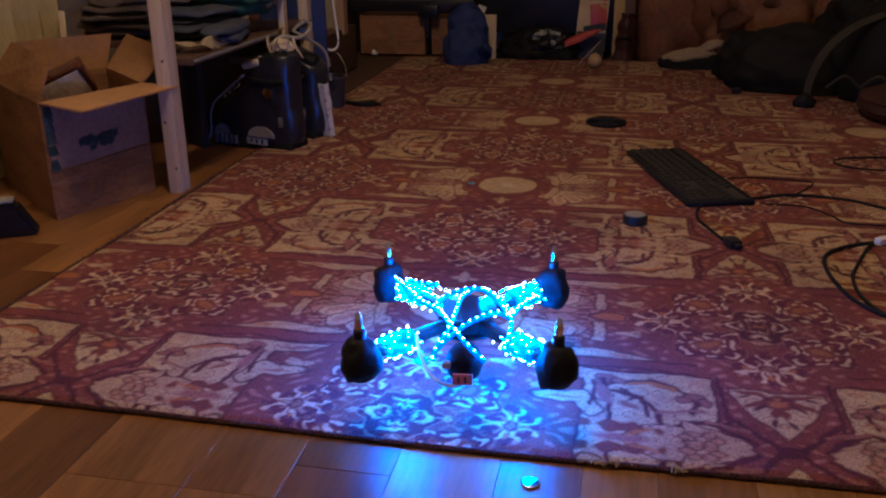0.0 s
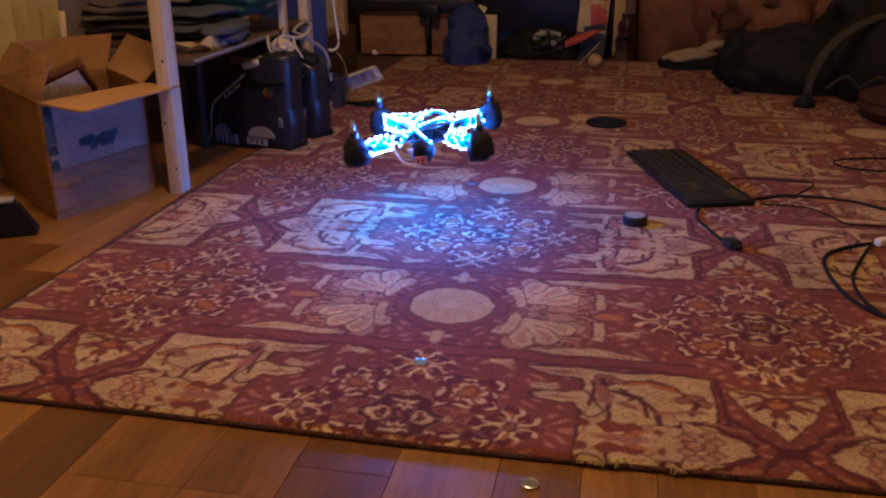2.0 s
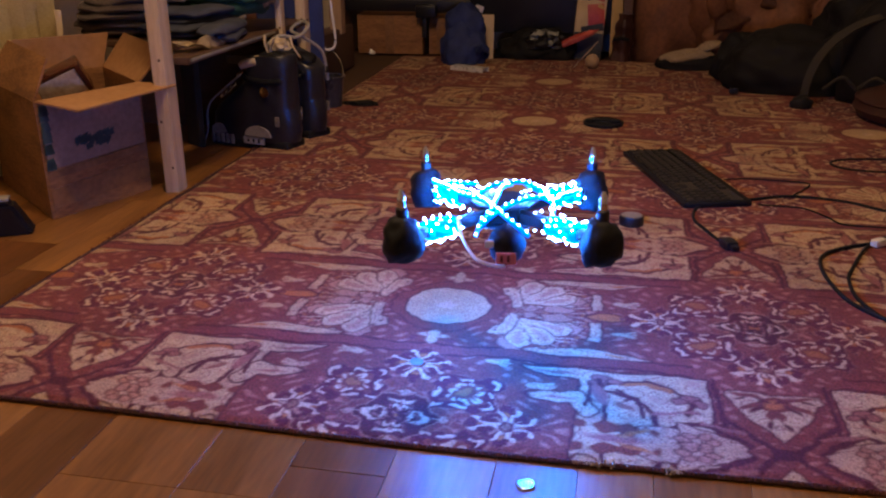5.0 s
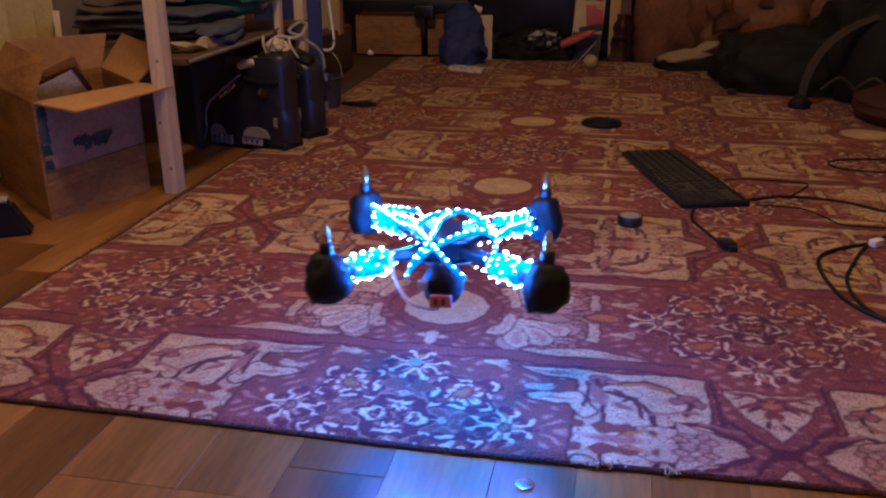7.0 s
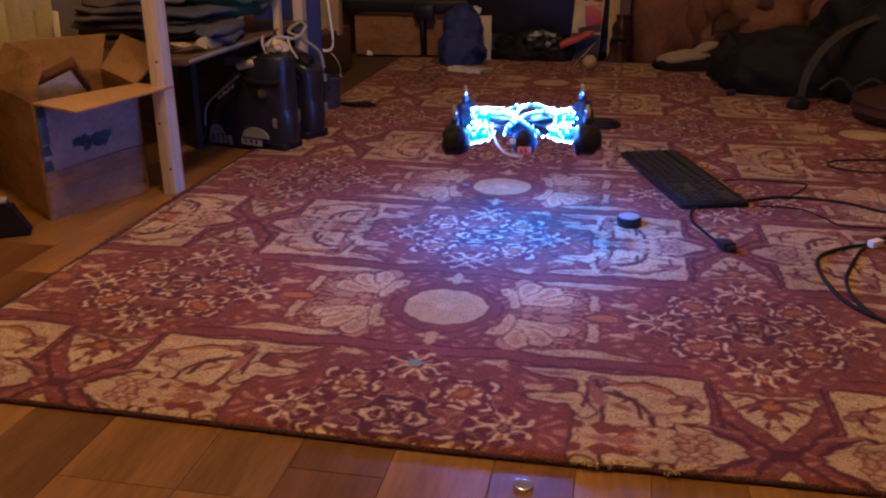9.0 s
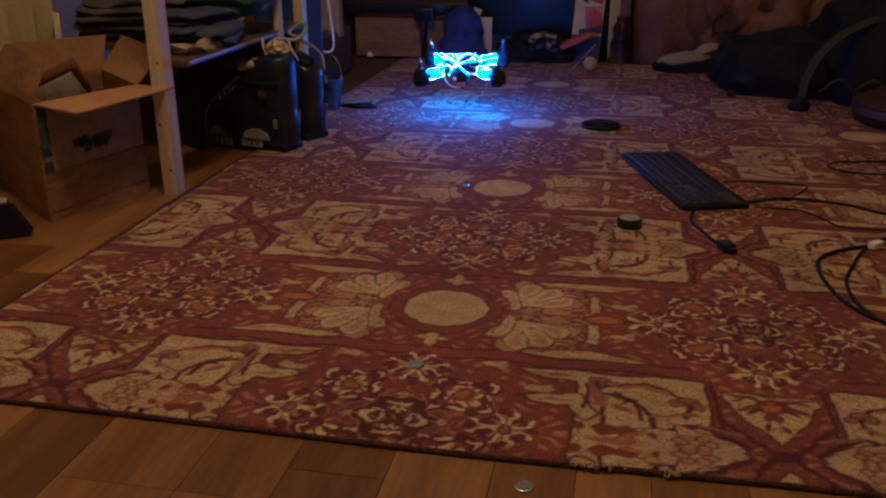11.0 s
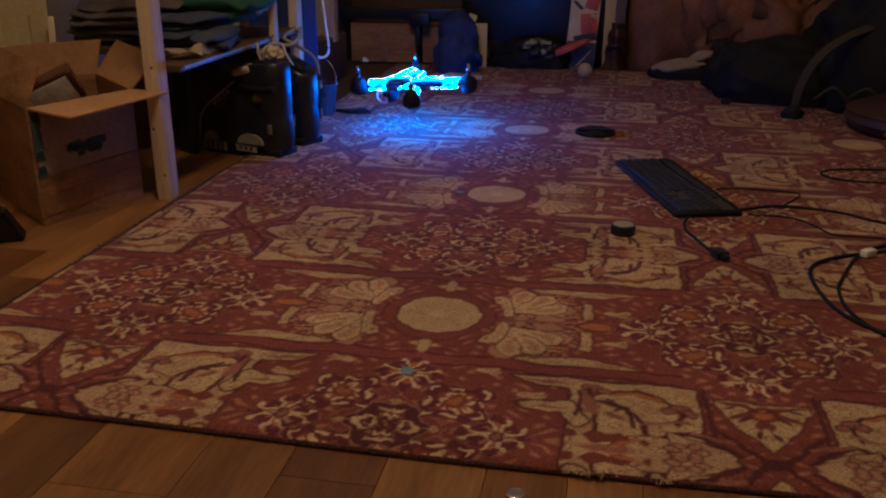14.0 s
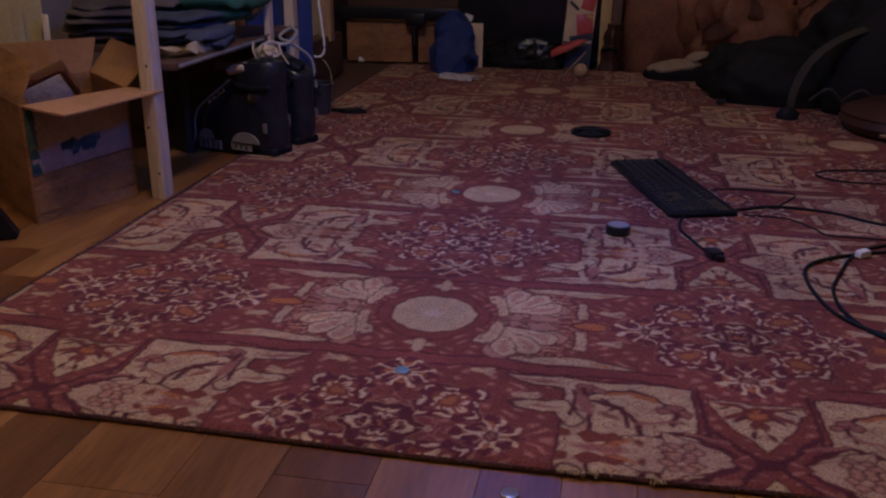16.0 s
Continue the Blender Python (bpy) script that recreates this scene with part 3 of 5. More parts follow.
def carpet():
    rug = thing("carpet", "worn red and cream patterned wool carpet on the floor", "carpet")
    xs = np.linspace(XL, XR, 1120)
    k = np.linspace(0, 1, 760)
    depth = 0.58 * k + 0.42 * k ** 2.2
    gx, gd = np.meshgrid(xs, depth)
    f = front(gx)
    gy = f + (YB - f) * gd
    x, y = gx.ravel(), gy.ravel()
    z = 0.0008 * np.sin(x * 9 + y * 4) + 0.0006 * np.sin(x * 21 - y * 17) - 0.004 * np.clip(1 - (x - XL) / 0.02, 0, 1) - 0.003 * np.clip(1 - (y - f.ravel()) / 0.01, 0, 1)
    nx, ny = len(xs), len(k)
    i = np.arange(nx * ny).reshape(ny, nx)
    quads = np.stack([i[:-1, :-1], i[:-1, 1:], i[1:, 1:], i[1:, :-1]], -1).reshape(-1, 4)
    me = bpy.data.meshes.new("woven_surface")
    me.vertices.add(nx * ny)
    me.vertices.foreach_set("co", np.stack([x, y, z], 1).ravel())
    me.loops.add(quads.size)
    me.loops.foreach_set("vertex_index", quads.ravel())
    me.polygons.add(len(quads))
    me.polygons.foreach_set("loop_start", np.arange(0, quads.size, 4))
    me.update()
    me.validate()
    dye = me.attributes.new("dye", "FLOAT_COLOR", "POINT")
    dye.data.foreach_set("color", np.concatenate([dyes(x, y), np.ones((len(x), 1))], 1).ravel())
    me.materials.append(CARPET)
    me.shade_smooth()
    new("woven_surface", me).parent = rug
    # dark bound edges and the backing under the pile
    bm = bmesh.new()
    line = [(a, float(front(a)) - 0.001, -0.0046 + 0.0006 * math.sin(a * 40)) for a in np.linspace(XL, XR, 160)]
    tube(bm, line, 0.0034, 6)
    part("front_binding", bm, HEM, rug, "dark overcast edge of the carpet")
    bm = bmesh.new()
    tube(bm, [(XL + 0.001 + 0.002 * math.sin(a * 9), a, -0.0046) for a in np.linspace(0.889, YB, 140)], 0.0034, 6)
    part("side_binding", bm, HEM, rug, "dark overcast edge of the carpet")
    bm = bmesh.new()
    box(bm, ((XL + XR) / 2, (0.9 + YB) / 2, -0.0055), (XR - XL - 0.01, YB - 0.92, 0.004))
    part("backing", bm, HEM, rug)
    # uneven pile along the front and side edges
    rng = random.Random(8)
    verts, faces = [], []
    for k in range(2600):
        side = k % 4 == 0
        a = rng.uniform(0.9, 2.6) if side else rng.uniform(XL, 1.2)
        p = Vector((XL - 0.001, a, -0.002)) if side else Vector((a, float(front(a)) - 0.002, -0.002))
        out = Vector((-1, 0, 0)) if side else Vector((0, -1, 0))
        q = p + out * rng.uniform(0.001, 0.0045) + Vector((0, 0, rng.uniform(-0.005, 0.002))) + Vector((rng.uniform(-0.002, 0.002), rng.uniform(-0.001, 0.001), 0))
        along = Vector((0, 1, 0)) if side else Vector((1, 0, 0))
        n0 = len(verts)
        verts += [p + along * 0.0016, p - along * 0.0016, p + Vector((0, 0, 0.0022)), q]
        faces += [(n0, n0 + 1, n0 + 3), (n0 + 1, n0 + 2, n0 + 3), (n0 + 2, n0, n0 + 3)]
    me = bpy.data.meshes.new("pile_edge")
    me.from_pydata(verts, [], faces)
    me.materials.append(PILE)
    pile = new("pile_edge", me)
    pile.parent = rug
    tagged(pile, "dark red uneven pile at the edge", kind="stuff")
    # loose tufts on the front edge
    rng = random.Random(5)
    bm = bmesh.new()
    for cx, count, wide in ((0.0, 40, 0.016), (-0.004, 14, 0.03), (0.083, 18, 0.012)):
        for _ in range(count):
            a = cx + rng.gauss(0, wide * 0.5)
            p = Vector((a, float(front(a)) - 0.004, -0.004 + rng.random() * 0.005))
            d = Vector((rng.uniform(-1, 1), rng.uniform(-1, 0.3), rng.uniform(-0.3, 0.5))).normalized()
            q = p + d * rng.uniform(0.003, 0.0075)
            q.z = max(q.z, FLOOR + 0.001)
            tube(bm, (p, (p + q) / 2 + Vector((0, 0, 0.0015)), q), 0.0011, 4)
    tagged(part("frayed_yarn", bm, FRAY, rug, "pale frayed yarn ends"), kind="stuff")


# ---- quadcopter ----
FLIGHT = [
    (0, -0.189, 1.045, 0.091, 0.2, -0.1, 6.2),
    (0.2, -0.181, 0.994, 0.116, -1.7, 1.5, 7.2),
    (0.5, -0.188, 0.970, 0.156, -1.3, 1.2, 7.4),
    (0.7, -0.192, 0.912, 0.207, -4.8, -0.6, 7.6),
    (1, -0.225, 0.949, 0.240, -12.6, 0.1, 6.3),
    (1.2, -0.273, 1.050, 0.242, -11.6, -2.1, 5.6),
    (1.5, -0.341, 1.227, 0.240, -4.3, 5.5, 4.9),
    (1.7, -0.380, 1.456, 0.196, -2.0, 1.2, 5.4),
    (2, -0.380, 1.686, 0.186, 1.8, -4.7, 3.6),
    (2.2, -0.388, 1.762, 0.181, 7.7, -6.0, 4.4),
    (2.4, -0.443, 1.847, 0.167, 3.3, -1.4, 5.2),
    (2.6, -0.503, 1.881, 0.165, 1.8, 4.3, 5.0),
    (2.8, -0.526, 1.898, 0.164, 8.3, 7.1, 5.4),
    (3, -0.503, 1.858, 0.163, 7.1, 1.8, 3.7),
    (3.2, -0.446, 1.743, 0.169, 1.9, 1.2, 4.8),
    (3.5, -0.370, 1.589, 0.189, 1.4, 1.5, 4.9),
    (4.2, -0.225, 1.244, 0.226, -2.0, -1.7, 5.3),
    (6.3, -0.114, 1.054, 0.217, 2.9, 0.5, 5.4),
    (6.5, -0.141, 1.083, 0.212, 4.4, 0.4, 4.6),
    (6.7, -0.166, 1.043, 0.218, 1.9, 0.1, 5.0),
    (7, -0.192, 0.975, 0.223, -0.9, 0.4, 5.6),
    (7.2, -0.213, 0.945, 0.212, -5.0, 0.0, 5.0),
    (7.4, -0.236, 0.942, 0.205, -10.6, -2.1, 5.4),
    (7.6, -0.268, 0.992, 0.185, -8.7, -1.3, 5.2),
    (7.8, -0.299, 1.075, 0.166, -5.0, 4.6, 3.6),
    (8, -0.294, 1.165, 0.167, -3.3, 3.0, 4.9),
    (8.2, -0.271, 1.277, 0.170, -1.5, -0.0, 4.4),
    (8.4, -0.243, 1.393, 0.177, -2.6, -1.5, 4.5),
    (8.6, -0.217, 1.483, 0.198, -4.1, -0.6, 5.2),
    (8.8, -0.201, 1.576, 0.204, -5.2, -1.0, 5.0),
    (9, -0.179, 1.671, 0.212, -1.4, -1.4, 5.1),
    (9.2, -0.179, 1.737, 0.218, -2.5, -0.8, 6.2),
    (11.3, -0.566, 2.874, 0.114, 10.2, -0.7, 3.5),
    (11.5, -0.614, 2.889, 0.094, 12.1, 0.3, 4.3),
    (11.7, -0.653, 2.739, 0.081, 9.3, -1.9, 5.0),
    (11.9, -0.659, 2.666, 0.075, 9.9, 4.5, 7.5),
    (12.1, -0.630, 2.670, 0.073, 12.4, 1.0, -3.2),
    (12.3, -0.622, 2.662, 0.059, -0.1, 5.3, -17.3),
    (12.5, -0.584, 2.562, 0.071, -12.3, 6.9, -35.3),
    (12.7, -0.583, 2.553, 0.073, -11.0, 8.7, -38.2),
    (13, -0.586, 2.576, 0.070, -11.9, 6.9, -38.2),
    (13.2, -0.609, 2.666, 0.056, -4.3, 6.7, -33.6),
    (13.4, -0.602, 2.622, 0.078, 2.0, 1.8, -31.7),
    (13.6, -0.617, 2.664, 0.086, 4.1, 0.4, -32.4),
    (13.8, -0.626, 2.652, 0.109, -1.3, 4.8, -32.0),
    (14, -0.599, 2.627, 0.130, 3.7, 2.0, -34.4),
    (14.2, -0.570, 2.592, 0.143, 2.3, 1.9, -34.8),
    (14.4, -0.523, 2.495, 0.169, 1.3, 3.9, -36.1),
    (14.6, -0.463, 2.417, 0.182, 2.1, 2.2, -33.3),
    (14.8, -0.412, 2.317, 0.191, 1.6, 2.4, -32.7),
    (15, -0.330, 2.089, 0.220, -1.8, -1.5, -36.1),
    (15.1, -0.297, 2.051, 0.237, 1.1, 0.7, -42.3),
    (15.2, -0.277, 1.993, 0.272, 0.5, -0.6, -46.4),
    (15.3, -0.265, 1.966, 0.310, 2.6, 1.1, -47.5),
    (15.4, -0.228, 1.782, 0.415, 11.1, 8.0, -52.8),
    (15.5, -0.205, 1.730, 0.462, 11.1, 7.7, -53.0),
    (15.65, -0.190, 1.680, 0.600, 8.0, 5.0, -54.0),
    (16, -0.150, 1.600, 1.000, 3.0, 2.0, -58.0),
]
ARM = 0.1175


def quadcopter():
    x, y, z, rx, ry, rz = FLIGHT[0][1:]
    quad = thing("quadcopter", "homemade black quadcopter wrapped in glowing blue lights, flying over the carpet", "drone", m=pose(x, y, z, rx, ry, rz))
    for zz in (-0.012, 0.014):
        bm = bmesh.new()
        lathe(bm, ((0.03, zz - 0.0015), (0.044, zz - 0.0015), (0.044, zz + 0.0015), (0.03, zz + 0.0015)), n=8)
        part("centre_plate", bm, BLACKPL, quad)
    bm = bmesh.new()
    box(bm, (0, 0.005, 0.0), (0.04, 0.075, 0.02), bevel=0.004)
    part("battery", bm, SOFTBLACK, quad)
    bead = bmesh.new()
    bmesh.ops.create_icosphere(bead, subdivisions=1, radius=0.0012)
    ball = [v.co.copy() for v in bead.verts]
    tris = [[v.index for v in f.verts] for f in bead.faces]
    bead.free()

    def spark(bm, c):
        """One light: lower faces throw strong blue down, paler upper faces give the overexposed core."""
        vs = [bm.verts.new(c + b) for b in ball]
        for t in tris:
            f = bm.faces.new([vs[i] for i in t])
            f.material_index = 0 if sum(ball[i].z for i in t) / 3 < -0.0005 else 1

    def beads(name, bm, parent):
        ob = part(name, bm, LED, parent, "glowing blue light string")
        ob.data.materials.append(WHITECORE)
        return ob

    for k in range(4):
        turn = pose(0, 0, 0, 0, 0, 45 + 90 * k)
        reach = ARM * math.sqrt(2)
        bm = bmesh.new()
        box(bm, (reach / 2 + 0.012, 0, 0), (reach - 0.02, 0.016, 0.014), turn, 0.004)
        arm = part("arm", bm, BLACKPL, quad)
        # lights wound round the outer arm and laid in rows along the inner arm
        bm = bmesh.new()
        rng = random.Random(20 + k)
        spots = []
        for j in range(46):
            d, a = 0.085 + 0.05 * j / 46, j * 2.4
            wide = 0.018 + 0.005 * math.sin(j * 0.7)
            spots.append((d, wide * math.cos(a), 0.015 * math.sin(a)))
        for j in range(8):
            d = 0.03 + 0.055 * j / 7
            if k == 1:
                spots += [(d, 0.013, 0.02), (d + 0.003, -0.013, 0.018)]
            elif k == 0:
                spots.append((d, 0.0, 0.02))
            if j % 2 and k != 2:
                spots.append((d, 0.0, -0.014))
        for d, s, h in spots:
            c = turn @ Vector((d + rng.uniform(-0.002, 0.002), s + rng.uniform(-0.0015, 0.0015), h))
            spark(bm, c)
        tagged(beads("led_string", bm, arm), kind="stuff")
        # glowing shell added for the blue bloom between the wound lights, not a drone part
        bm = bmesh.new()
        lathe(bm, ((0.004, -0.024), (0.016, -0.021), (0.018, 0.0), (0.016, 0.02), (0.004, 0.024)), turn @ pose(0.109, 0, 0, 0, 90, 0) @ Matrix.Diagonal((0.72, 1.05, 1, 1)), 16)
        part("halo_shell", bm, HALO, arm, "blue halo round the lights, modelled as a glowing shell")
        # motor pod with a foam foot
        c = turn @ Vector((reach, 0, 0))
        bm = bmesh.new()
        lathe(bm, [(p.x, p.y) for p in curve([(0.006, -0.030, 0), (0.017, -0.0265, 0), (0.0235, -0.015, 0), (0.0245, -0.002, 0), (0.0215, 0.012, 0), (0.015, 0.021, 0), (0.009, 0.026, 0)], 3)], Matrix.Translation(c), 28)
        for v in bm.verts:
            d = v.co - c
            v.co = c + d * (1 + 0.2 * noise.noise(d * 55 + Vector((k * 3, 0, 0))) + 0.1 * noise.noise(d * 120)) if d.z > -0.028 else v.co
        motor = part("motor", bm, SOFTBLACK, quad, "rounded black motor pod")
        bm = bmesh.new()
        lathe(bm, ((0.0075, 0.024), (0.0075, 0.036), (0.0055, 0.038)), Matrix.Translation(c), 14)
        part("propeller_hub", bm, BLACKPL, motor)
        bm = bmesh.new()
        lathe(bm, ((0.005, 0.036), (0.0055, 0.044), (0.0045, 0.053), (0.002, 0.059)), Matrix.Translation(c), 14)
        part("spinner", bm, CHROME, motor, "pointed chrome propeller nut")
    # light arcs over the middle
    chains = (((-0.104, 0.093, 0.014), (-0.082, 0.048, 0.02), (-0.056, 0.0, 0.022), (-0.031, -0.033, 0.026), (-0.011, -0.085, 0.03), (0.013, -0.128, 0.024), (0.033, -0.142, 0.012)),
              ((-0.029, -0.133, 0.008), (-0.024, -0.119, 0.02), (-0.013, -0.098, 0.03), (-0.007, -0.051, 0.034), (-0.003, -0.01, 0.034), (0.008, 0.023, 0.03)),
              ((-0.027, -0.119, 0.012), (-0.012, -0.111, 0.026), (0.006, -0.094, 0.034), (0.027, -0.071, 0.036), (0.047, -0.055, 0.034), (0.064, -0.058, 0.026)),
              ((-0.035, -0.01, 0.024), (-0.021, 0.007, 0.03), (0.0, 0.015, 0.034), (0.023, 0.017, 0.034), (0.043, -0.01, 0.034), (0.059, -0.042, 0.03), (0.061, -0.08, 0.022), (0.055, -0.11, 0.012)),
              ((0.026, 0.023, 0.03), (0.046, -0.017, 0.03), (0.061, -0.05, 0.028), (0.073, -0.01, 0.024), (0.094, 0.039, 0.016)),
              ((-0.082, 0.082, 0.016), (-0.058, 0.063, 0.02), (-0.04, 0.061, 0.02)))
    for chain in chains:
        bm = bmesh.new()
        pts = curve(chain, 4)
        # glowing tube added for the halo along this row of lights
        tube(bm, pts, 0.0026, 6)
        strip = part("halo_strip", bm, HALO, quad, "blue halo along the lights, modelled as a glowing tube")
        bm = bmesh.new()
        walked, last = 0.0, None
        for p in curve(chain, 24):
            walked += (p - last).length if last else 1
            last = p
            if walked < 0.011:
                continue
            walked = 0.0
            spark(bm, p + Vector((0, 0, 0.003)))
        tagged(beads("led_string", bm, strip), kind="stuff")
    # camera ball at the front, its label and wire
    bm = bmesh.new()
    lump(bm, (0.006, -0.098, -0.012), (0.023, 0.026, 0.026), 3, 0.1, 1.5, 3, flat=False)
    pod = part("camera_pod", bm, SOFTBLACK, quad, "rounded black front pod")
    bm = bmesh.new()
    box(bm, (0.006, -0.1235, -0.022), (0.024, 0.003, 0.014), bevel=0.001)
    part("label", bm, PINK, pod, "pink paper label with dark bars")
    bm = bmesh.new()
    for dx in (-0.005, 0.003):
        box(bm, (0.006 + dx, -0.1254, -0.022), (0.003, 0.0012, 0.008))
    part("print", bm, MAUVE_INK, pod)
    bm = bmesh.new()
    tube(bm, curve([(-0.055, -0.075, 0.012), (-0.047, -0.1, -0.006), (-0.03, -0.118, -0.025), (-0.008, -0.124, -0.031), (0.004, -0.12, -0.032)]), 0.0022, 6)
    part("wire", bm, WHITEPL, quad, "thin white wire loop")
    bm = bmesh.new()
    box(bm, (-0.014, -0.118, -0.006), (0.01, 0.007, 0.009), bevel=0.002)
    part("plug", bm, WHITEPL, quad, "small white plug")
    return quad


SMOKED = surface("smoked_plastic", (0.02, 0.02, 0.03), (0.05, 0.05, 0.065), 0.3)
BOOTGREY = surface("boot_grey", (0.14, 0.12, 0.1), (0.27, 0.24, 0.2), 0.45)
BOOTGLOSS = surface("glossy_black_boot", (0.008, 0.008, 0.012), (0.02, 0.02, 0.028), 0.34, bump=0.05, scale=25)
CELLO = surface("cellophane", (0.34, 0.27, 0.22), (0.62, 0.54, 0.47), 0.16, scale=30, bump=0.4, spec=0.9)
MAUVE_INK = surface("dark_red_print", (0.12, 0.02, 0.03), (0.2, 0.05, 0.05), 0.6)


# ---- carton, rack and what stands on them ----
def carton():
    t = thing("cardboard_box", "worn open brown cardboard box with raised flaps and grey print", "box", m=pose(0, 0, FLOOR))
    a, b = Vector((-1.150, 1.572, 0)), Vector((-1.056, 1.812, 0))
    c, d = Vector((-1.255, 2.0, 0)), Vector((-1.43, 1.80, 0))
    h, up = 0.247, Vector((0, 0, 1))
    w = 0.004
    bm = bmesh.new()
    slab(bm, (a, b, c, d), w, Matrix.Translation((0, 0, 0.003)))
    part("bottom", bm, CARDBOARD, t)
    for p, q in ((a, b), (b, c), (c, d), (d, a)):
        bm = bmesh.new()
        slab(bm, (p, q, q + up * h, p + up * h), w)
        bmesh.ops.subdivide_edges(bm, edges=bm.edges[:], cuts=6, use_grid_fill=True)
        for v in bm.verts:
            v.co += Vector((0.9, -0.4, 0)) * 0.005 * noise.noise(v.co * 9) + Vector((0, 0, 0.002)) * noise.noise(v.co * 14)
        part("wall_panel", bm, CARDBOARD, t)
    out = Vector((0.93, -0.36, 0))
    bm = bmesh.new()
    slab(bm, (a + up * h, b + up * h, b + up * (h - 0.004) + out * 0.052 + Vector((0.04, 0.02, 0)), a + up * (h - 0.012) + out * 0.062 + Vector((0.045, 0.01, 0))), w)
    part("front_flap", bm, CARD_INSIDE, t, "front flap folded out flat")
    lift = Vector((0, 0, -FLOOR))
    fa, fd, fc = Vector((-1.122, 1.595, 0.322)) + lift, Vector((-1.387, 1.842, 0.32)) + lift, Vector((-1.24, 2.015, 0.32)) + lift
    bm = bmesh.new()
    slab(bm, (a + up * h, d + up * h, fd, fa), w)
    part("side_flap", bm, CARDBOARD, t, "side flap standing up")
    bm = bmesh.new()
    slab(bm, (d + up * h, c + up * h, fc, fd + Vector((0.004, 0.006, 0))), w)
    part("back_flap", bm, CARD_INSIDE, t, "back flap standing up")
    bm = bmesh.new()
    slab(bm, (b + up * h, c + up * h, Vector((-1.205, 2.03, 0.318)) + lift, Vector((-1.0, 1.845, 0.308)) + lift), w)
    part("side_flap", bm, CARD_INSIDE, t, "side flap leaning out")
    nrm = out * 0.0045
    e = b - a
    bm = bmesh.new()
    slab(bm, (a + e * 0.02 + up * 0.105 + nrm, a + e * 0.97 + up * 0.115 + nrm, a + e * 0.97 + up * 0.235 + nrm, a + e * 0.02 + up * 0.235 + nrm), 0.002)
    part("printed_panel", bm, PRINT, t, "faded grey printed panel")
    rng = random.Random(3)
    bm = bmesh.new()
    for k in range(26):
        s, z = rng.uniform(0.28, 0.62), rng.uniform(0.128, 0.15)
        slab(bm, (a + e * s + up * z + nrm * 1.5, a + e * (s + rng.uniform(0.02, 0.07)) + up * (z + 0.004) + nrm * 1.5, a + e * (s + 0.06) + up * (z + 0.018) + nrm * 1.5, a + e * s + up * (z + 0.012) + nrm * 1.5), 0.001)
    for k in range(10):
        z = rng.uniform(0.1, 0.22)
        slab(bm, (a + e * 0.0 + up * z + nrm * 1.5, a + e * 0.09 + up * z + nrm * 1.5, a + e * 0.07 + up * (z + 0.02) + nrm * 1.5, a + e * 0.01 + up * (z + 0.018) + nrm * 1.5), 0.001)
    tagged(part("ink_smudge", bm, INK, t, "smudged dark green ink marks"), kind="stuff")
    bm = bmesh.new()
    for z0, z1 in ((0.022, 0.064), (0.085, 0.1)):
        slab(bm, (a + e * 0.01 + up * z0 + nrm, a + e * 0.98 + up * (z0 + 0.012) + nrm, a + e * 0.98 + up * (z1 + 0.012) + nrm, a + e * 0.01 + up * z1 + nrm), 0.0015)
    part("packing_tape", bm, TAPE_CLEAR, t, "shiny brown packing tape")
    # pack inside the box
    j = thing("snack_pack", "clear snack pack with dark red ends inside the cardboard box", "packet", m=pose(-1.2, 1.765, 0.218, 20, -24, 30))
    bm = bmesh.new()
    box(bm, (0, 0, 0.03), (0.1, 0.045, 0.06), bevel=0.012)
    for v in bm.verts:
        v.co += Vector((1, 1, 1)) * 0.004 * noise.noise(v.co * 40)
    part("body", bm, CELLO, j)
    bm = bmesh.new()
    box(bm, (0.049, 0, 0.03), (0.013, 0.05, 0.068), bevel=0.004)
    box(bm, (0.0, 0.0, 0.061), (0.1, 0.04, 0.01), bevel=0.004)
    part("end_band", bm, COPPER, j, "dark red end band")
    fill = thing("folded_paper", "brown paper filling the open cardboard box", "paper")
    bm = bmesh.new()
    lump(bm, (-1.215, 1.79, 0.0), (0.12, 0.12, 0.17), 6, 0.2, 2.0)
    part("sheet", bm, CARD_INSIDE, fill)


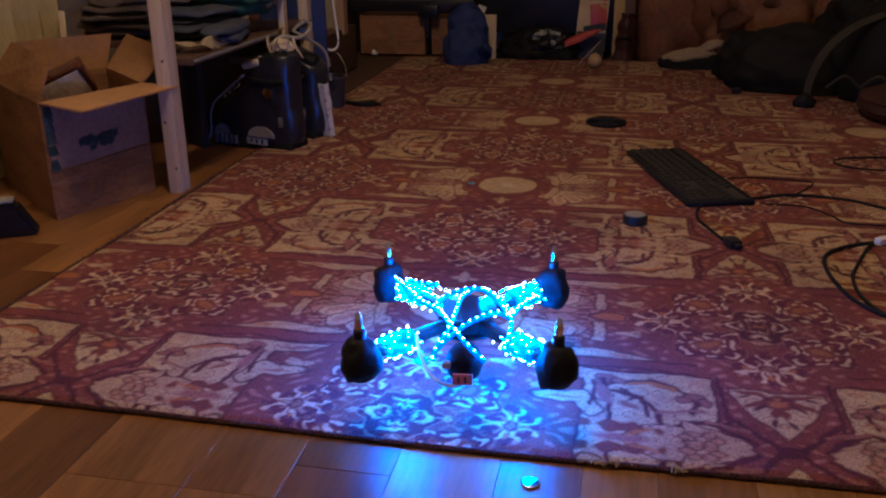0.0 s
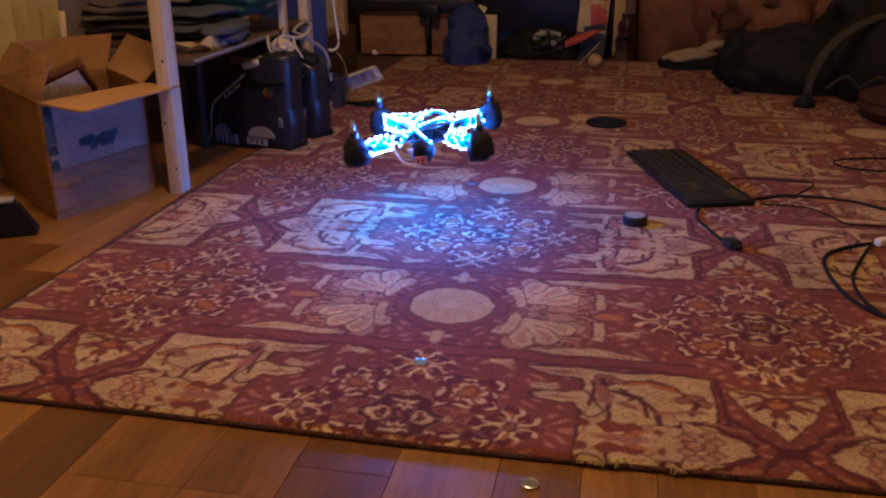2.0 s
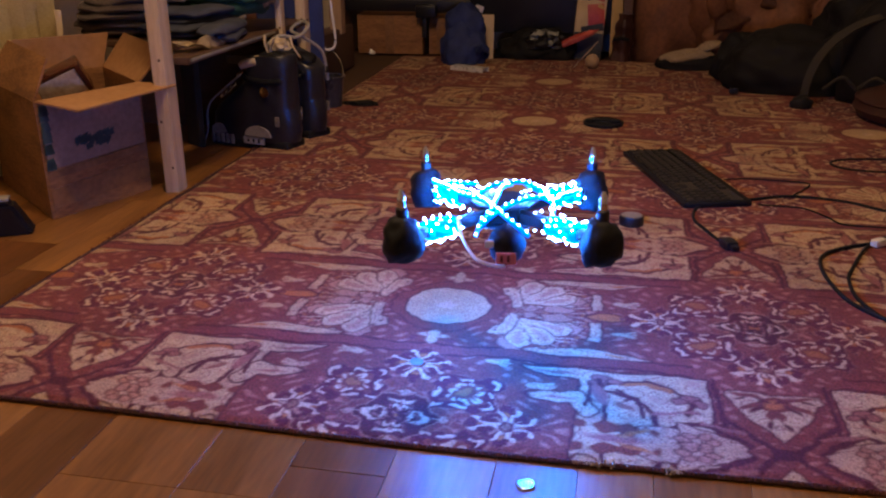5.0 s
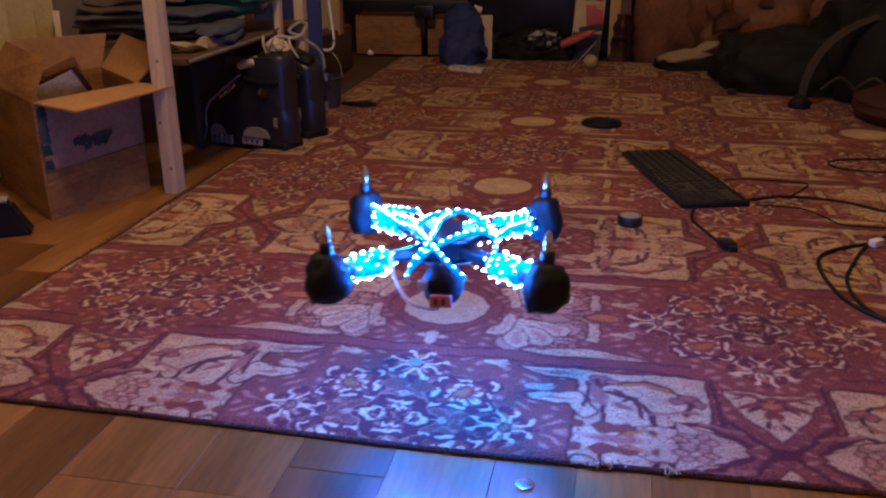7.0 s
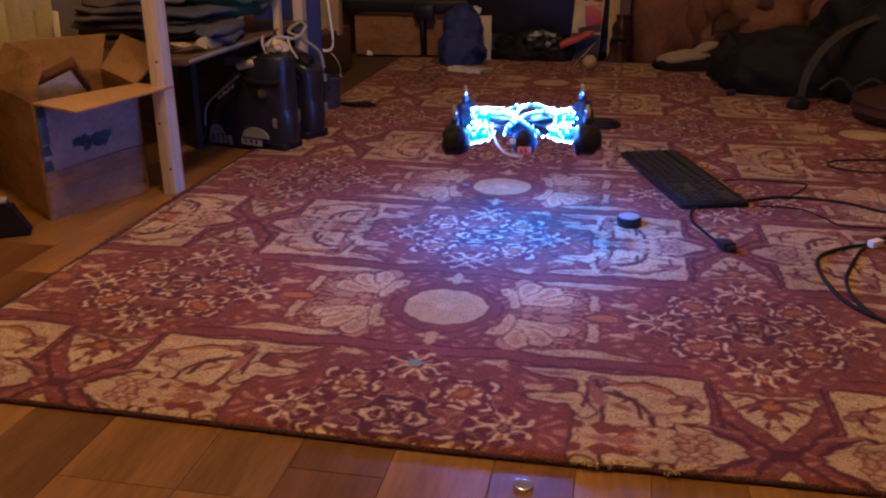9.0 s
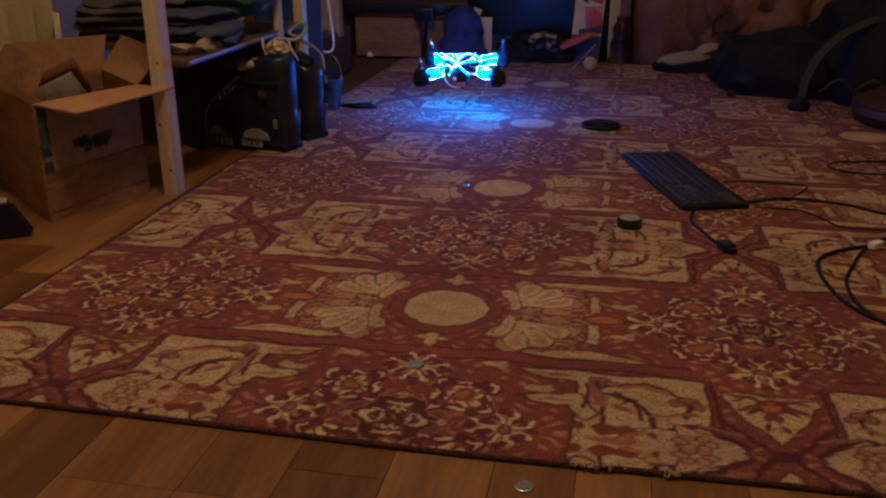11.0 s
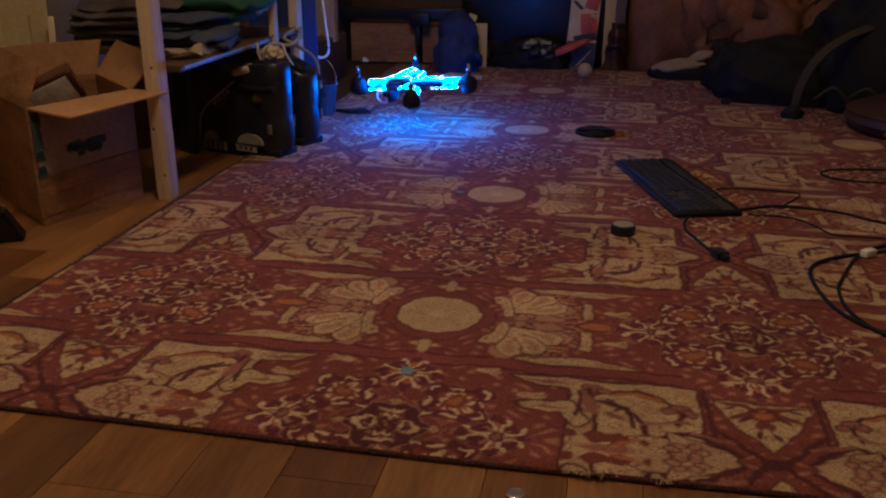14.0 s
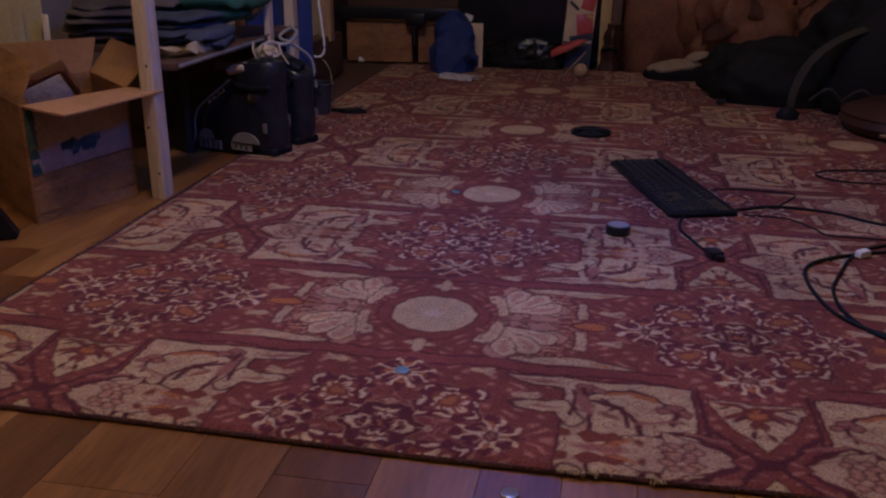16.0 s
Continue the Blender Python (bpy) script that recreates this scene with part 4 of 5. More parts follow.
def rack():
    t = thing("shelf_rack", "white painted wooden shelf rack standing beside the carpet", "shelf", m=pose(0, 0, FLOOR))
    for x, y, s in ((-0.993, 1.812, 0.044), (-0.945, 2.40, 0.026), (-0.96, 2.62, 0.04)):
        bm = bmesh.new()
        box(bm, (x, y, 0.9), (s * 0.72, s, 1.8), bevel=0.002)
        post = part("post", bm, WHITEWOOD, t)
        for z, dx in ((0.06, 0.3), (0.165, -0.25), (0.3, 0.15)):
            bm = bmesh.new()
            lathe(bm, ((0.0034, 0), (0.003, 0.0008), (0.0012, 0.001)), pose(x + dx * s * 0.6, y - s / 2 + 0.0002, z, 90, 0, 0), 12)
            part("knot", bm, DARKWOOD, post, "small dark knot")
    bm = bmesh.new()
    box(bm, (-1.18, 2.35, 0.291), (0.47, 0.56, 0.016), bevel=0.002)
    part("shelf_board", bm, DARKWOOD, t, "dark lower shelf board")
    bm = bmesh.new()
    box(bm, (-0.99, 1.955, 0.291), (0.084, 0.226, 0.016), bevel=0.002)
    part("side_board", bm, DARKWOOD, t, "narrow dark board behind the post")
    bm = bmesh.new()
    box(bm, (-0.943, 2.1, 0.293), (0.004, 0.5, 0.006))
    part("edge_strip", bm, GREYPL, t, "pale front edge of the shelf")
    bm = bmesh.new()
    box(bm, (-1.18, 2.3, 0.95), (0.47, 0.6, 0.016), bevel=0.002)
    part("shelf_board", bm, DARKWOOD, t)
    # cabinet box standing under the shelf
    c = thing("storage_crate", "dark brown crate pushed under the shelf", "crate", m=pose(0, 0, FLOOR))
    bm = bmesh.new()
    box(bm, (-1.25, 2.62, 0.12), (0.5, 0.34, 0.24), bevel=0.006)
    part("body", bm, DARKWOOD, c)
    bm = bmesh.new()
    box(bm, (-1.08, 2.445, 0.2), (0.11, 0.006, 0.022), bevel=0.002)
    part("label_plate", bm, GREYPL, c, "pale label strip")
    g = thing("olive_board", "narrow olive board standing under the shelf", "board", m=pose(-1.14, 2.22, FLOOR, 0, 0, -35))
    bm = bmesh.new()
    box(bm, (0, 0, 0.12), (0.07, 0.018, 0.24), bevel=0.003)
    part("board", bm, WEBBING, g)


def garment(name, label, c, s, seed, material, layers=3, rz=0):
    """Folded cloth: thin rounded sheets lying unevenly on one another, each creased and doubled over at one side."""
    t = thing(name, label, "clothing", "clothes piled on the shelf")
    rng = random.Random(seed * 13)
    h = s[2] / layers
    n, m = 30, 22
    for k in range(layers):
        turn, shift = radians(rz + rng.uniform(-9, 9)), Vector((rng.uniform(-0.1, 0.1) * s[0], rng.uniform(-0.1, 0.1) * s[1], 0))
        ax, ay = s[0] * rng.uniform(0.88, 1.06), s[1] * rng.uniform(0.88, 1.06)
        off = Vector((seed * 3.7 + k * 5.1, k * 2.3, seed))
        bm = bmesh.new()
        rings = []
        for j in range(m + 1):
            a = math.pi * j / m
            ring = []
            for i in range(n):
                b = 2 * math.pi * i / n
                ca, sa = math.cos(b), math.sin(b)
                r = math.sin(a) ** 0.45
                px, py = ax * r * math.copysign(abs(ca) ** 0.55, ca), ay * r * math.copysign(abs(sa) ** 0.55, sa)
                q = Vector((px * 16, py * 16, 0)) + off
                sag = 0.45 * h * noise.noise(q * 0.9) + 0.3 * h * (1 - abs(noise.noise(q * 1.9))) - 0.9 * h * (r ** 8) * abs(noise.noise(off + Vector((b * 1.5, 0, 0))))
                pz = h * 0.78 * math.cos(a) * (0.75 + 0.25 * r) + sag + h * (k + 0.75)
                edge = 1 + 0.09 * noise.noise(Vector((b * 2.2, k, seed)))
                px, py = px * edge, py * edge
                ring.append(bm.verts.new((c[0] + shift.x + px * math.cos(turn) - py * math.sin(turn), c[1] + shift.y + px * math.sin(turn) + py * math.cos(turn), c[2] + max(pz, 0.001))))
            rings.append(ring)
        for p, q in zip(rings, rings[1:]):
            for i in range(n):
                bm.faces.new((p[i], q[i], q[(i + 1) % n], p[(i + 1) % n]))
        bmesh.ops.remove_doubles(bm, verts=bm.verts[:], dist=0.0002)
        part("fold", bm, material, t)
    return t


def clothes():
    z = 0.288
    garment("folded_trousers", "pile of folded grey trousers on the shelf", (-1.28, 2.24, z), (0.14, 0.15, 0.1), 1, GREYCLOTH, 5, 20)
    garment("folded_jeans", "dark folded jeans on the shelf", (-1.13, 2.22, z), (0.11, 0.12, 0.07), 2, DENIM, 4, -10)
    garment("pullover", "green knitted pullover on the shelf", (-1.08, 2.34, z + 0.03), (0.13, 0.12, 0.12), 4, GREENCLOTH, 3, 5)
    garment("spotted_scarf", "spotted cream and black scarf lying on the shelf", (-0.985, 2.36, z + 0.05), (0.04, 0.05, 0.12), 5, SPOTS, 3)
    rag = thing("white_rag", "crumpled white rag draped along the shelf edge", "clothing", "clothes piled on the shelf")
    bm = bmesh.new()
    rows = []
    for j in range(25):
        f = j / 24
        cx, cy = -1.0 + 0.045 * f, 1.9 + 0.17 * f
        cz = z + 0.03 - 0.018 * f + 0.006 * math.sin(f * 14)
        wide = 0.02 + 0.016 * math.sin(f * 5.2 + 0.6)
        rows.append([bm.verts.new((cx + wide * (i / 8 - 0.5) * 2, cy + 0.012 * math.sin(i * 1.3 + j * 0.5), max(z + 0.003, cz + 0.005 * math.sin(i * 0.9 + f * 6) - 0.03 * abs(i / 8 - 0.5) + 0.012 * f * f))) for i in range(9)])
    for p, q in zip(rows, rows[1:]):
        for i in range(8):
            bm.faces.new((p[i], p[i + 1], q[i + 1], q[i]))
    bmesh.ops.solidify(bm, geom=bm.faces[:], thickness=0.003)
    part("cloth", bm, CREAM, rag)
    garment("blue_shirt", "dark blue shirt spread over the shelf edge", (-0.995, 2.14, z), (0.045, 0.12, 0.035), 8, DENIM, 2, 4)
    garment("dark_jacket", "dark jacket bundled on the shelf", (-1.25, 2.42, z), (0.15, 0.12, 0.18), 9, NYLON, 3)
    t = thing("spatula", "pale wooden spatula standing among the clothes", "spatula")
    bm = bmesh.new()
    box(bm, (0, 0, 0.03), (0.016, 0.004, 0.085), pose(-1.421, 2.09, 0.29, 0, 2, 30), 0.0018)
    part("blade", bm, WHITEWOOD, t)


def curtain():
    t = thing("curtain", "pale yellow curtain hanging beside the shelf", "curtain")
    bm = bmesh.new()
    rows = []
    for j in range(13):
        z = FLOOR + 0.01 + 2.2 * j / 12
        rows.append([bm.verts.new((-1.475 + 0.026 * math.sin(k * 1.15 + 0.35 * math.sin(j)) + 0.008 * math.sin(k * 2.7 + j * 0.4), 1.5 + 0.66 * k / 60, z)) for k in range(61)])
    for p, q in zip(rows, rows[1:]):
        for k in range(60):
            bm.faces.new((p[k], p[k + 1], q[k + 1], q[k]))
    bmesh.ops.solidify(bm, geom=bm.faces[:], thickness=0.004)
    part("cloth", bm, CURTAIN, t)
    bm = bmesh.new()
    tube(bm, ((-1.475, 1.45, 2.2), (-1.475, 2.2, 2.2)), 0.012, 10)
    part("rod", bm, RAWWOOD, t)


def black_case():
    t = thing("flat_case", "black wedge-shaped case with a pale top edge on the floor", "case", m=pose(-1.158, 1.53, FLOOR, 0, 0, 30))
    bm = bmesh.new()
    slab(bm, ((0, 0, 0), (-0.035, 0, 0.066), (-0.3, 0, 0.072), (-0.3, 0, 0)), 0.05, Matrix.Translation((0, -0.03, 0)))
    bmesh.ops.bevel(bm, geom=bm.edges[:], offset=0.006, segments=2, affect="EDGES")
    part("body", bm, BLACKPL, t)
    bm = bmesh.new()
    box(bm, (-0.165, -0.035, 0.0725), (0.25, 0.035, 0.006), pose(0, 0, 0, 0, 1.3, 0), 0.002)
    part("lid_edge", bm, GREYPL, t, "pale lid edge")


# ---- boots ----
def boot(m, tall=1.0):
    t = thing("ski_boot", "black plastic ski boot with grey buckles and laces", "boot", "pair of boots", m)
    # x runs from heel to toe; level slices: height, back, front, half width
    shell = ((0.024, -0.082, 0.182, 0.046), (0.05, -0.088, 0.192, 0.051), (0.085, -0.086, 0.188, 0.052), (0.108, -0.082, 0.17, 0.05), (0.126, -0.078, 0.145, 0.048), (0.142, -0.076, 0.12, 0.047), (0.16, -0.074, 0.095, 0.045), (0.182, -0.072, 0.07, 0.043))
    cuff = ((0.125, -0.08, 0.07, 0.047), (0.155, -0.081, 0.075, 0.0475), (0.185, -0.08, 0.068, 0.047), (0.215 * tall, -0.08, 0.062, 0.047), (0.238 * tall, -0.08, 0.058, 0.046), (0.245 * tall, -0.076, 0.054, 0.042))
    for name, cuts, lean in (("shell", shell, 0.0), ("cuff", cuff, 0.02)):
        bm = bmesh.new()
        prev = None
        for z, back, front, w in cuts:
            ring = []
            for j in range(28):
                a = 2 * math.pi * j / 28
                ca, sa = math.cos(a), math.sin(a)
                sx = math.copysign(abs(ca) ** 0.75, ca)
                ring.append(bm.verts.new(((back + front) / 2 + (front - back) / 2 * sx, w * math.copysign(abs(sa) ** 0.75, sa), z + lean * ca * (0.5 if z < 0.15 else -0.2 if tall > 1 else 1.2))))
            if prev:
                for j in range(28):
                    bm.faces.new((prev[j], prev[(j + 1) % 28], ring[(j + 1) % 28], ring[j]))
            else:
                bm.faces.new(ring[::-1])
            prev = ring
        bm.faces.new(prev)
        part(name, bm, BOOTGLOSS, t)
    bm = bmesh.new()
    lump(bm, (-0.016, 0, 0.228 * tall), (0.05, 0.036, 0.022), 4, 0.3, 2, 3)
    part("liner", bm, SOFTBLACK, t)
    bm = bmesh.new()
    box(bm, (0.115, 0, 0.014), (0.13, 0.088, 0.028), bevel=0.007)
    box(bm, (-0.03, 0, 0.014), (0.09, 0.08, 0.028), bevel=0.007)
    part("sole", bm, SOFTBLACK, t)
    for side in (-1, 1):
        bm = bmesh.new()
        slab(bm, [(0.012 + 0.044 * math.cos(a), side * 0.051, 0.04 + 0.028 * math.sin(a)) for a in [math.pi * q / 10 for q in range(11)]], 0.006)
        part("heel_plate", bm, BOOTGREY, t, "grey heel plate")
        bm = bmesh.new()
        slab(bm, [(0.15 + 0.026 * math.cos(a), side * 0.046, 0.038 + 0.024 * math.sin(a)) for a in [math.pi * q / 10 for q in range(11)]], 0.006)
        part("toe_plate", bm, BOOTGREY, t, "grey toe plate")
        bm = bmesh.new()
        box(bm, (-0.055, side * 0.05, 0.085), (0.012, 0.006, 0.026), bevel=0.002)
        part("rear_clip", bm, BOOTGREY, t, "grey rear clip")
        bm = bmesh.new()
        lathe(bm, ((0.014, 0), (0.014, 0.006), (0.006, 0.008)), pose(-0.02, side * 0.047, 0.16, -90 * side, 0, 0), 16)
        part("ankle_rivet", bm, CHROME, t, "silver ankle rivet")
        bm = bmesh.new()
        box(bm, (0.03, side * 0.0475, 0.026), (0.07, 0.004, 0.02), bevel=0.002)
        part("sole_label", bm, GREYPL, t, "pale worn sole marking")
    for x, y, z in ((0.138, 0.03, 0.136), (0.118, 0.032, 0.149), (0.098, 0.034, 0.165), (0.066, 0.04, 0.2)):
        bm = bmesh.new()
        box(bm, (0, 0, 0), (0.022, 0.012, 0.006), pose(x, y, z, -50, 35, 10), 0.002)
        part("buckle", bm, CHROME, t, "small metal buckle")
    for side in (-1, 1):
        for k in range(5):
            bm = bmesh.new()
            box(bm, (0.105 + 0.017 * k, side * 0.047, 0.022), (0.011, 0.005, 0.026), bevel=0.0018)
            part("tread_lug", bm, BOOTGREY, t, "pale worn tread lug")
        bm = bmesh.new()
        for k in range(3):
            box(bm, (0.012 + 0.018 * k, side * 0.0498, 0.026), (0.006, 0.002, 0.011 - 0.002 * k), bevel=0.0005)
        part("sole_print", bm, SOFTBLACK, t, "dark bars printed on the sole marking")
        bm = bmesh.new()
        ribbon(bm, curve([(-0.07, side * 0.043, 0.19), (-0.02, side * 0.0495, 0.186), (0.035, side * 0.048, 0.19), (0.072, side * 0.028, 0.2)]), 0.016, 0.004, (0, 0, 1))
        part("cuff_strap", bm, SOFTBLACK, t, "dull black cuff strap")
    bm = bmesh.new()
    box(bm, (0.0, 0.0, 0.0), (0.06, 0.03, 0.02), pose(0.034, 0.036, 0.228 * tall, -20, 14, 0), 0.008)
    part("tongue_tip", bm, CREAM, t, "cream tongue tip")
    bm = bmesh.new()
    tube(bm, curve([(0.06, 0.045, 0.2), (0.105, 0.044, 0.17), (0.145, 0.04, 0.142), (0.182, 0.036, 0.115), (0.2, 0.034, 0.08), (0.203, 0.034, 0.035), (0.215, 0.04, 0.003)]), 0.0028, 6)
    part("lace", bm, GREYPL, t, "pale dangling lace")
    return t


def boots():
    boot(pose(-0.92, 2.235, FLOOR, 0, 0, 163), 1.02)
    boot(pose(-0.892, 2.385, FLOOR, 0, 0, 150), 0.93)
    t = thing("knotted_straps", "pale knotted straps lying over the boots", "strap")
    bm = bmesh.new()
    tube(bm, curve([(-0.93, 2.25, 0.262), (-0.90, 2.27, 0.285), (-0.86, 2.30, 0.28), (-0.85, 2.36, 0.30), (-0.88, 2.40, 0.31), (-0.9, 2.36, 0.29), (-0.86, 2.34, 0.275), (-0.82, 2.38, 0.23), (-0.815, 2.4, 0.15)]), 0.0048, 8)
    part("strap", bm, GREYPL, t)
    bm = bmesh.new()
    lump(bm, (-0.895, 2.262, 0.252), (0.03, 0.022, 0.02), 12, 0.5, 2.2, 4)
    part("knot", bm, CREAM, t)
    for x, y, z, dx, dz in ((-0.925, 2.235, 0.29, 0.012, -0.055), (-0.9, 2.235, 0.285, -0.012, -0.04), (-0.872, 2.28, 0.28, 0.025, -0.05)):
        bm = bmesh.new()
        ribbon(bm, curve([(x, y, z), (x + dx * 0.4, y - 0.012, z + dz * 0.4), (x + dx, y - 0.004, z + dz)]), 0.014, 0.003, (0, -1, 0.3))
        part("strap_end", bm, CREAM, t)


def bucket():
    t = thing("plastic_bucket", "small smoky grey plastic bucket with a wire handle on the floor", "bucket", m=pose(-0.93, 2.76, FLOOR))
    bm = bmesh.new()
    lathe(bm, ((0.034, 0), (0.045, 0.1), (0.05, 0.1), (0.05, 0.106), (0.042, 0.106), (0.032, 0.006)), n=28)
    part("body", bm, SMOKED, t)
    bm = bmesh.new()
    tube(bm, curve([(-0.047, 0, 0.1), (-0.035, 0.01, 0.15), (0.005, 0.015, 0.18), (0.035, 0.01, 0.15), (0.047, 0, 0.1)]), 0.002, 6)
    part("handle", bm, CHROME, t, "thin wire handle")


def cable(name, label, pts, r, material, group="", lift=None):
    t = thing(name, label, "cable", group)
    bm = bmesh.new()
    tube(bm, curve([(x, y, (z[0] if z else r)) for x, y, *z in pts], 7), r, 8)
    part("cord", bm, material, t)
    return t


# ---- far end of the room ----
def far_boxes():
    for c, s, rz in (((-1.04, 4.04, 0.086), (0.3, 0.18, 0.172), 0), ((-0.815, 4.06, 0.08), (0.11, 0.18, 0.16), 4)):
        t = thing("storage_carton", "closed brown cardboard carton standing under the desk", "box", "cartons under the desk", pose(c[0], c[1], FLOOR, 0, 0, rz))
        bm = bmesh.new()
        box(bm, (0, 0, s[2] / 2), s, bevel=0.004)
        part("body", bm, CARDBOARD, t)
        bm = bmesh.new()
        box(bm, (0, -s[1] / 2 - 0.001, s[2] / 2), (0.04, 0.002, s[2] * 0.98))
        part("packing_tape", bm, TAPE_CLEAR, t)
    t = thing("cream_panel", "narrow cream board leaning behind the blue bag", "board", m=pose(-0.585, 3.84, FLOOR, -6, 0, 4))
    bm = bmesh.new()
    box(bm, (0, 0, 0.095), (0.06, 0.012, 0.19), bevel=0.002)
    part("board", bm, CREAM, t)
    t = thing("desk", "black desk with a low front panel against the wall", "desk", m=pose(0, 0, FLOOR))
    bm = bmesh.new()
    box(bm, (-0.62, 4.05, 0.72), (1.3, 0.38, 0.03), bevel=0.004)
    part("desktop", bm, DARKWOOD, t)
    bm = bmesh.new()
    box(bm, (-0.36, 4.0, 0.40), (0.66, 0.03, 0.6), bevel=0.004)
    part("front_panel", bm, BLACKPL, t)
    bm = bmesh.new()
    box(bm, (-1.0, 4.13, 0.36), (0.6, 0.025, 0.34), bevel=0.004)
    part("back_panel", bm, DARKWOOD, t)
    bm = bmesh.new()
    box(bm, (-0.98, 3.93, 0.215), (0.62, 0.03, 0.05), bevel=0.004)
    part("lower_rail", bm, BLACKPL, t)
    for x in (-1.25, 0.0):
        bm = bmesh.new()
        box(bm, (x, 4.05, 0.355), (0.04, 0.34, 0.71), bevel=0.004)
        part("leg", bm, DARKWOOD, t)
    bm = bmesh.new()
    box(bm, (-0.86, 3.9, 0.195), (0.09, 0.05, 0.055), bevel=0.01)
    box(bm, (-0.87, 3.9, 0.13), (0.02, 0.02, 0.1), bevel=0.006)
    part("rail_bracket", bm, BLACKPL, t)
    t = thing("wooden_post", "plain wooden bed post on a dark beam", "post", m=pose(0, 0, FLOOR))
    bm = bmesh.new()
    box(bm, (-1.12, 3.45, 0.6), (0.05, 0.05, 0.9), bevel=0.003)
    part("post", bm, RAWWOOD, t)
    bm = bmesh.new()
    box(bm, (-1.14, 3.36, 0.085), (0.07, 0.5, 0.17), bevel=0.006)
    part("beam", bm, DARKWOOD, t, "dark floor beam")
    t = thing("black_screen", "black flat panel leaning beside the shelf", "panel", m=pose(-1.0, 2.62, FLOOR + 0.13, -6, 0, 18))
    bm = bmesh.new()
    box(bm, (0, 0, 0.28), (0.2, 0.02, 0.56), bevel=0.006)
    part("panel", bm, BLUECLOTH, t)
    bm = bmesh.new()
    box(bm, (-0.115, 0, 0.26), (0.03, 0.03, 0.6), bevel=0.003)
    part("side_strip", bm, BROWNBAG, t, "reddish wooden side strip")


def blue_bag():
    t = thing("blue_bag", "crumpled navy blue bag on the floor under the desk", "bag")
    bm = bmesh.new()
    lump(bm, (-0.665, 3.72, FLOOR), (0.1, 0.085, 0.125), 14, 0.16, 1.7, 5)
    part("body", bm, BLUECLOTH, t)
    bm = bmesh.new()
    lump(bm, (-0.665, 3.76, 0.105), (0.092, 0.06, 0.1), 17, 0.16, 1.8, 4)
    part("gathered_top", bm, BLUECLOTH, t)
    bm = bmesh.new()
    ribbon(bm, curve([(-0.6, 3.66, 0.05), (-0.57, 3.63, 0.075), (-0.545, 3.65, 0.055), (-0.57, 3.68, 0.03)]), 0.03, 0.004, (0, 0, 1))
    part("side_tab", bm, BLUECLOTH, t)
    t = thing("paper_tag", "small white tag hanging from the desk", "tag", m=pose(-0.62, 3.86, 0.205, 8, 20, 10))
    bm = bmesh.new()
    box(bm, (0, 0, 0), (0.035, 0.003, 0.026), bevel=0.001)
    part("tag", bm, WHITEPL, t)


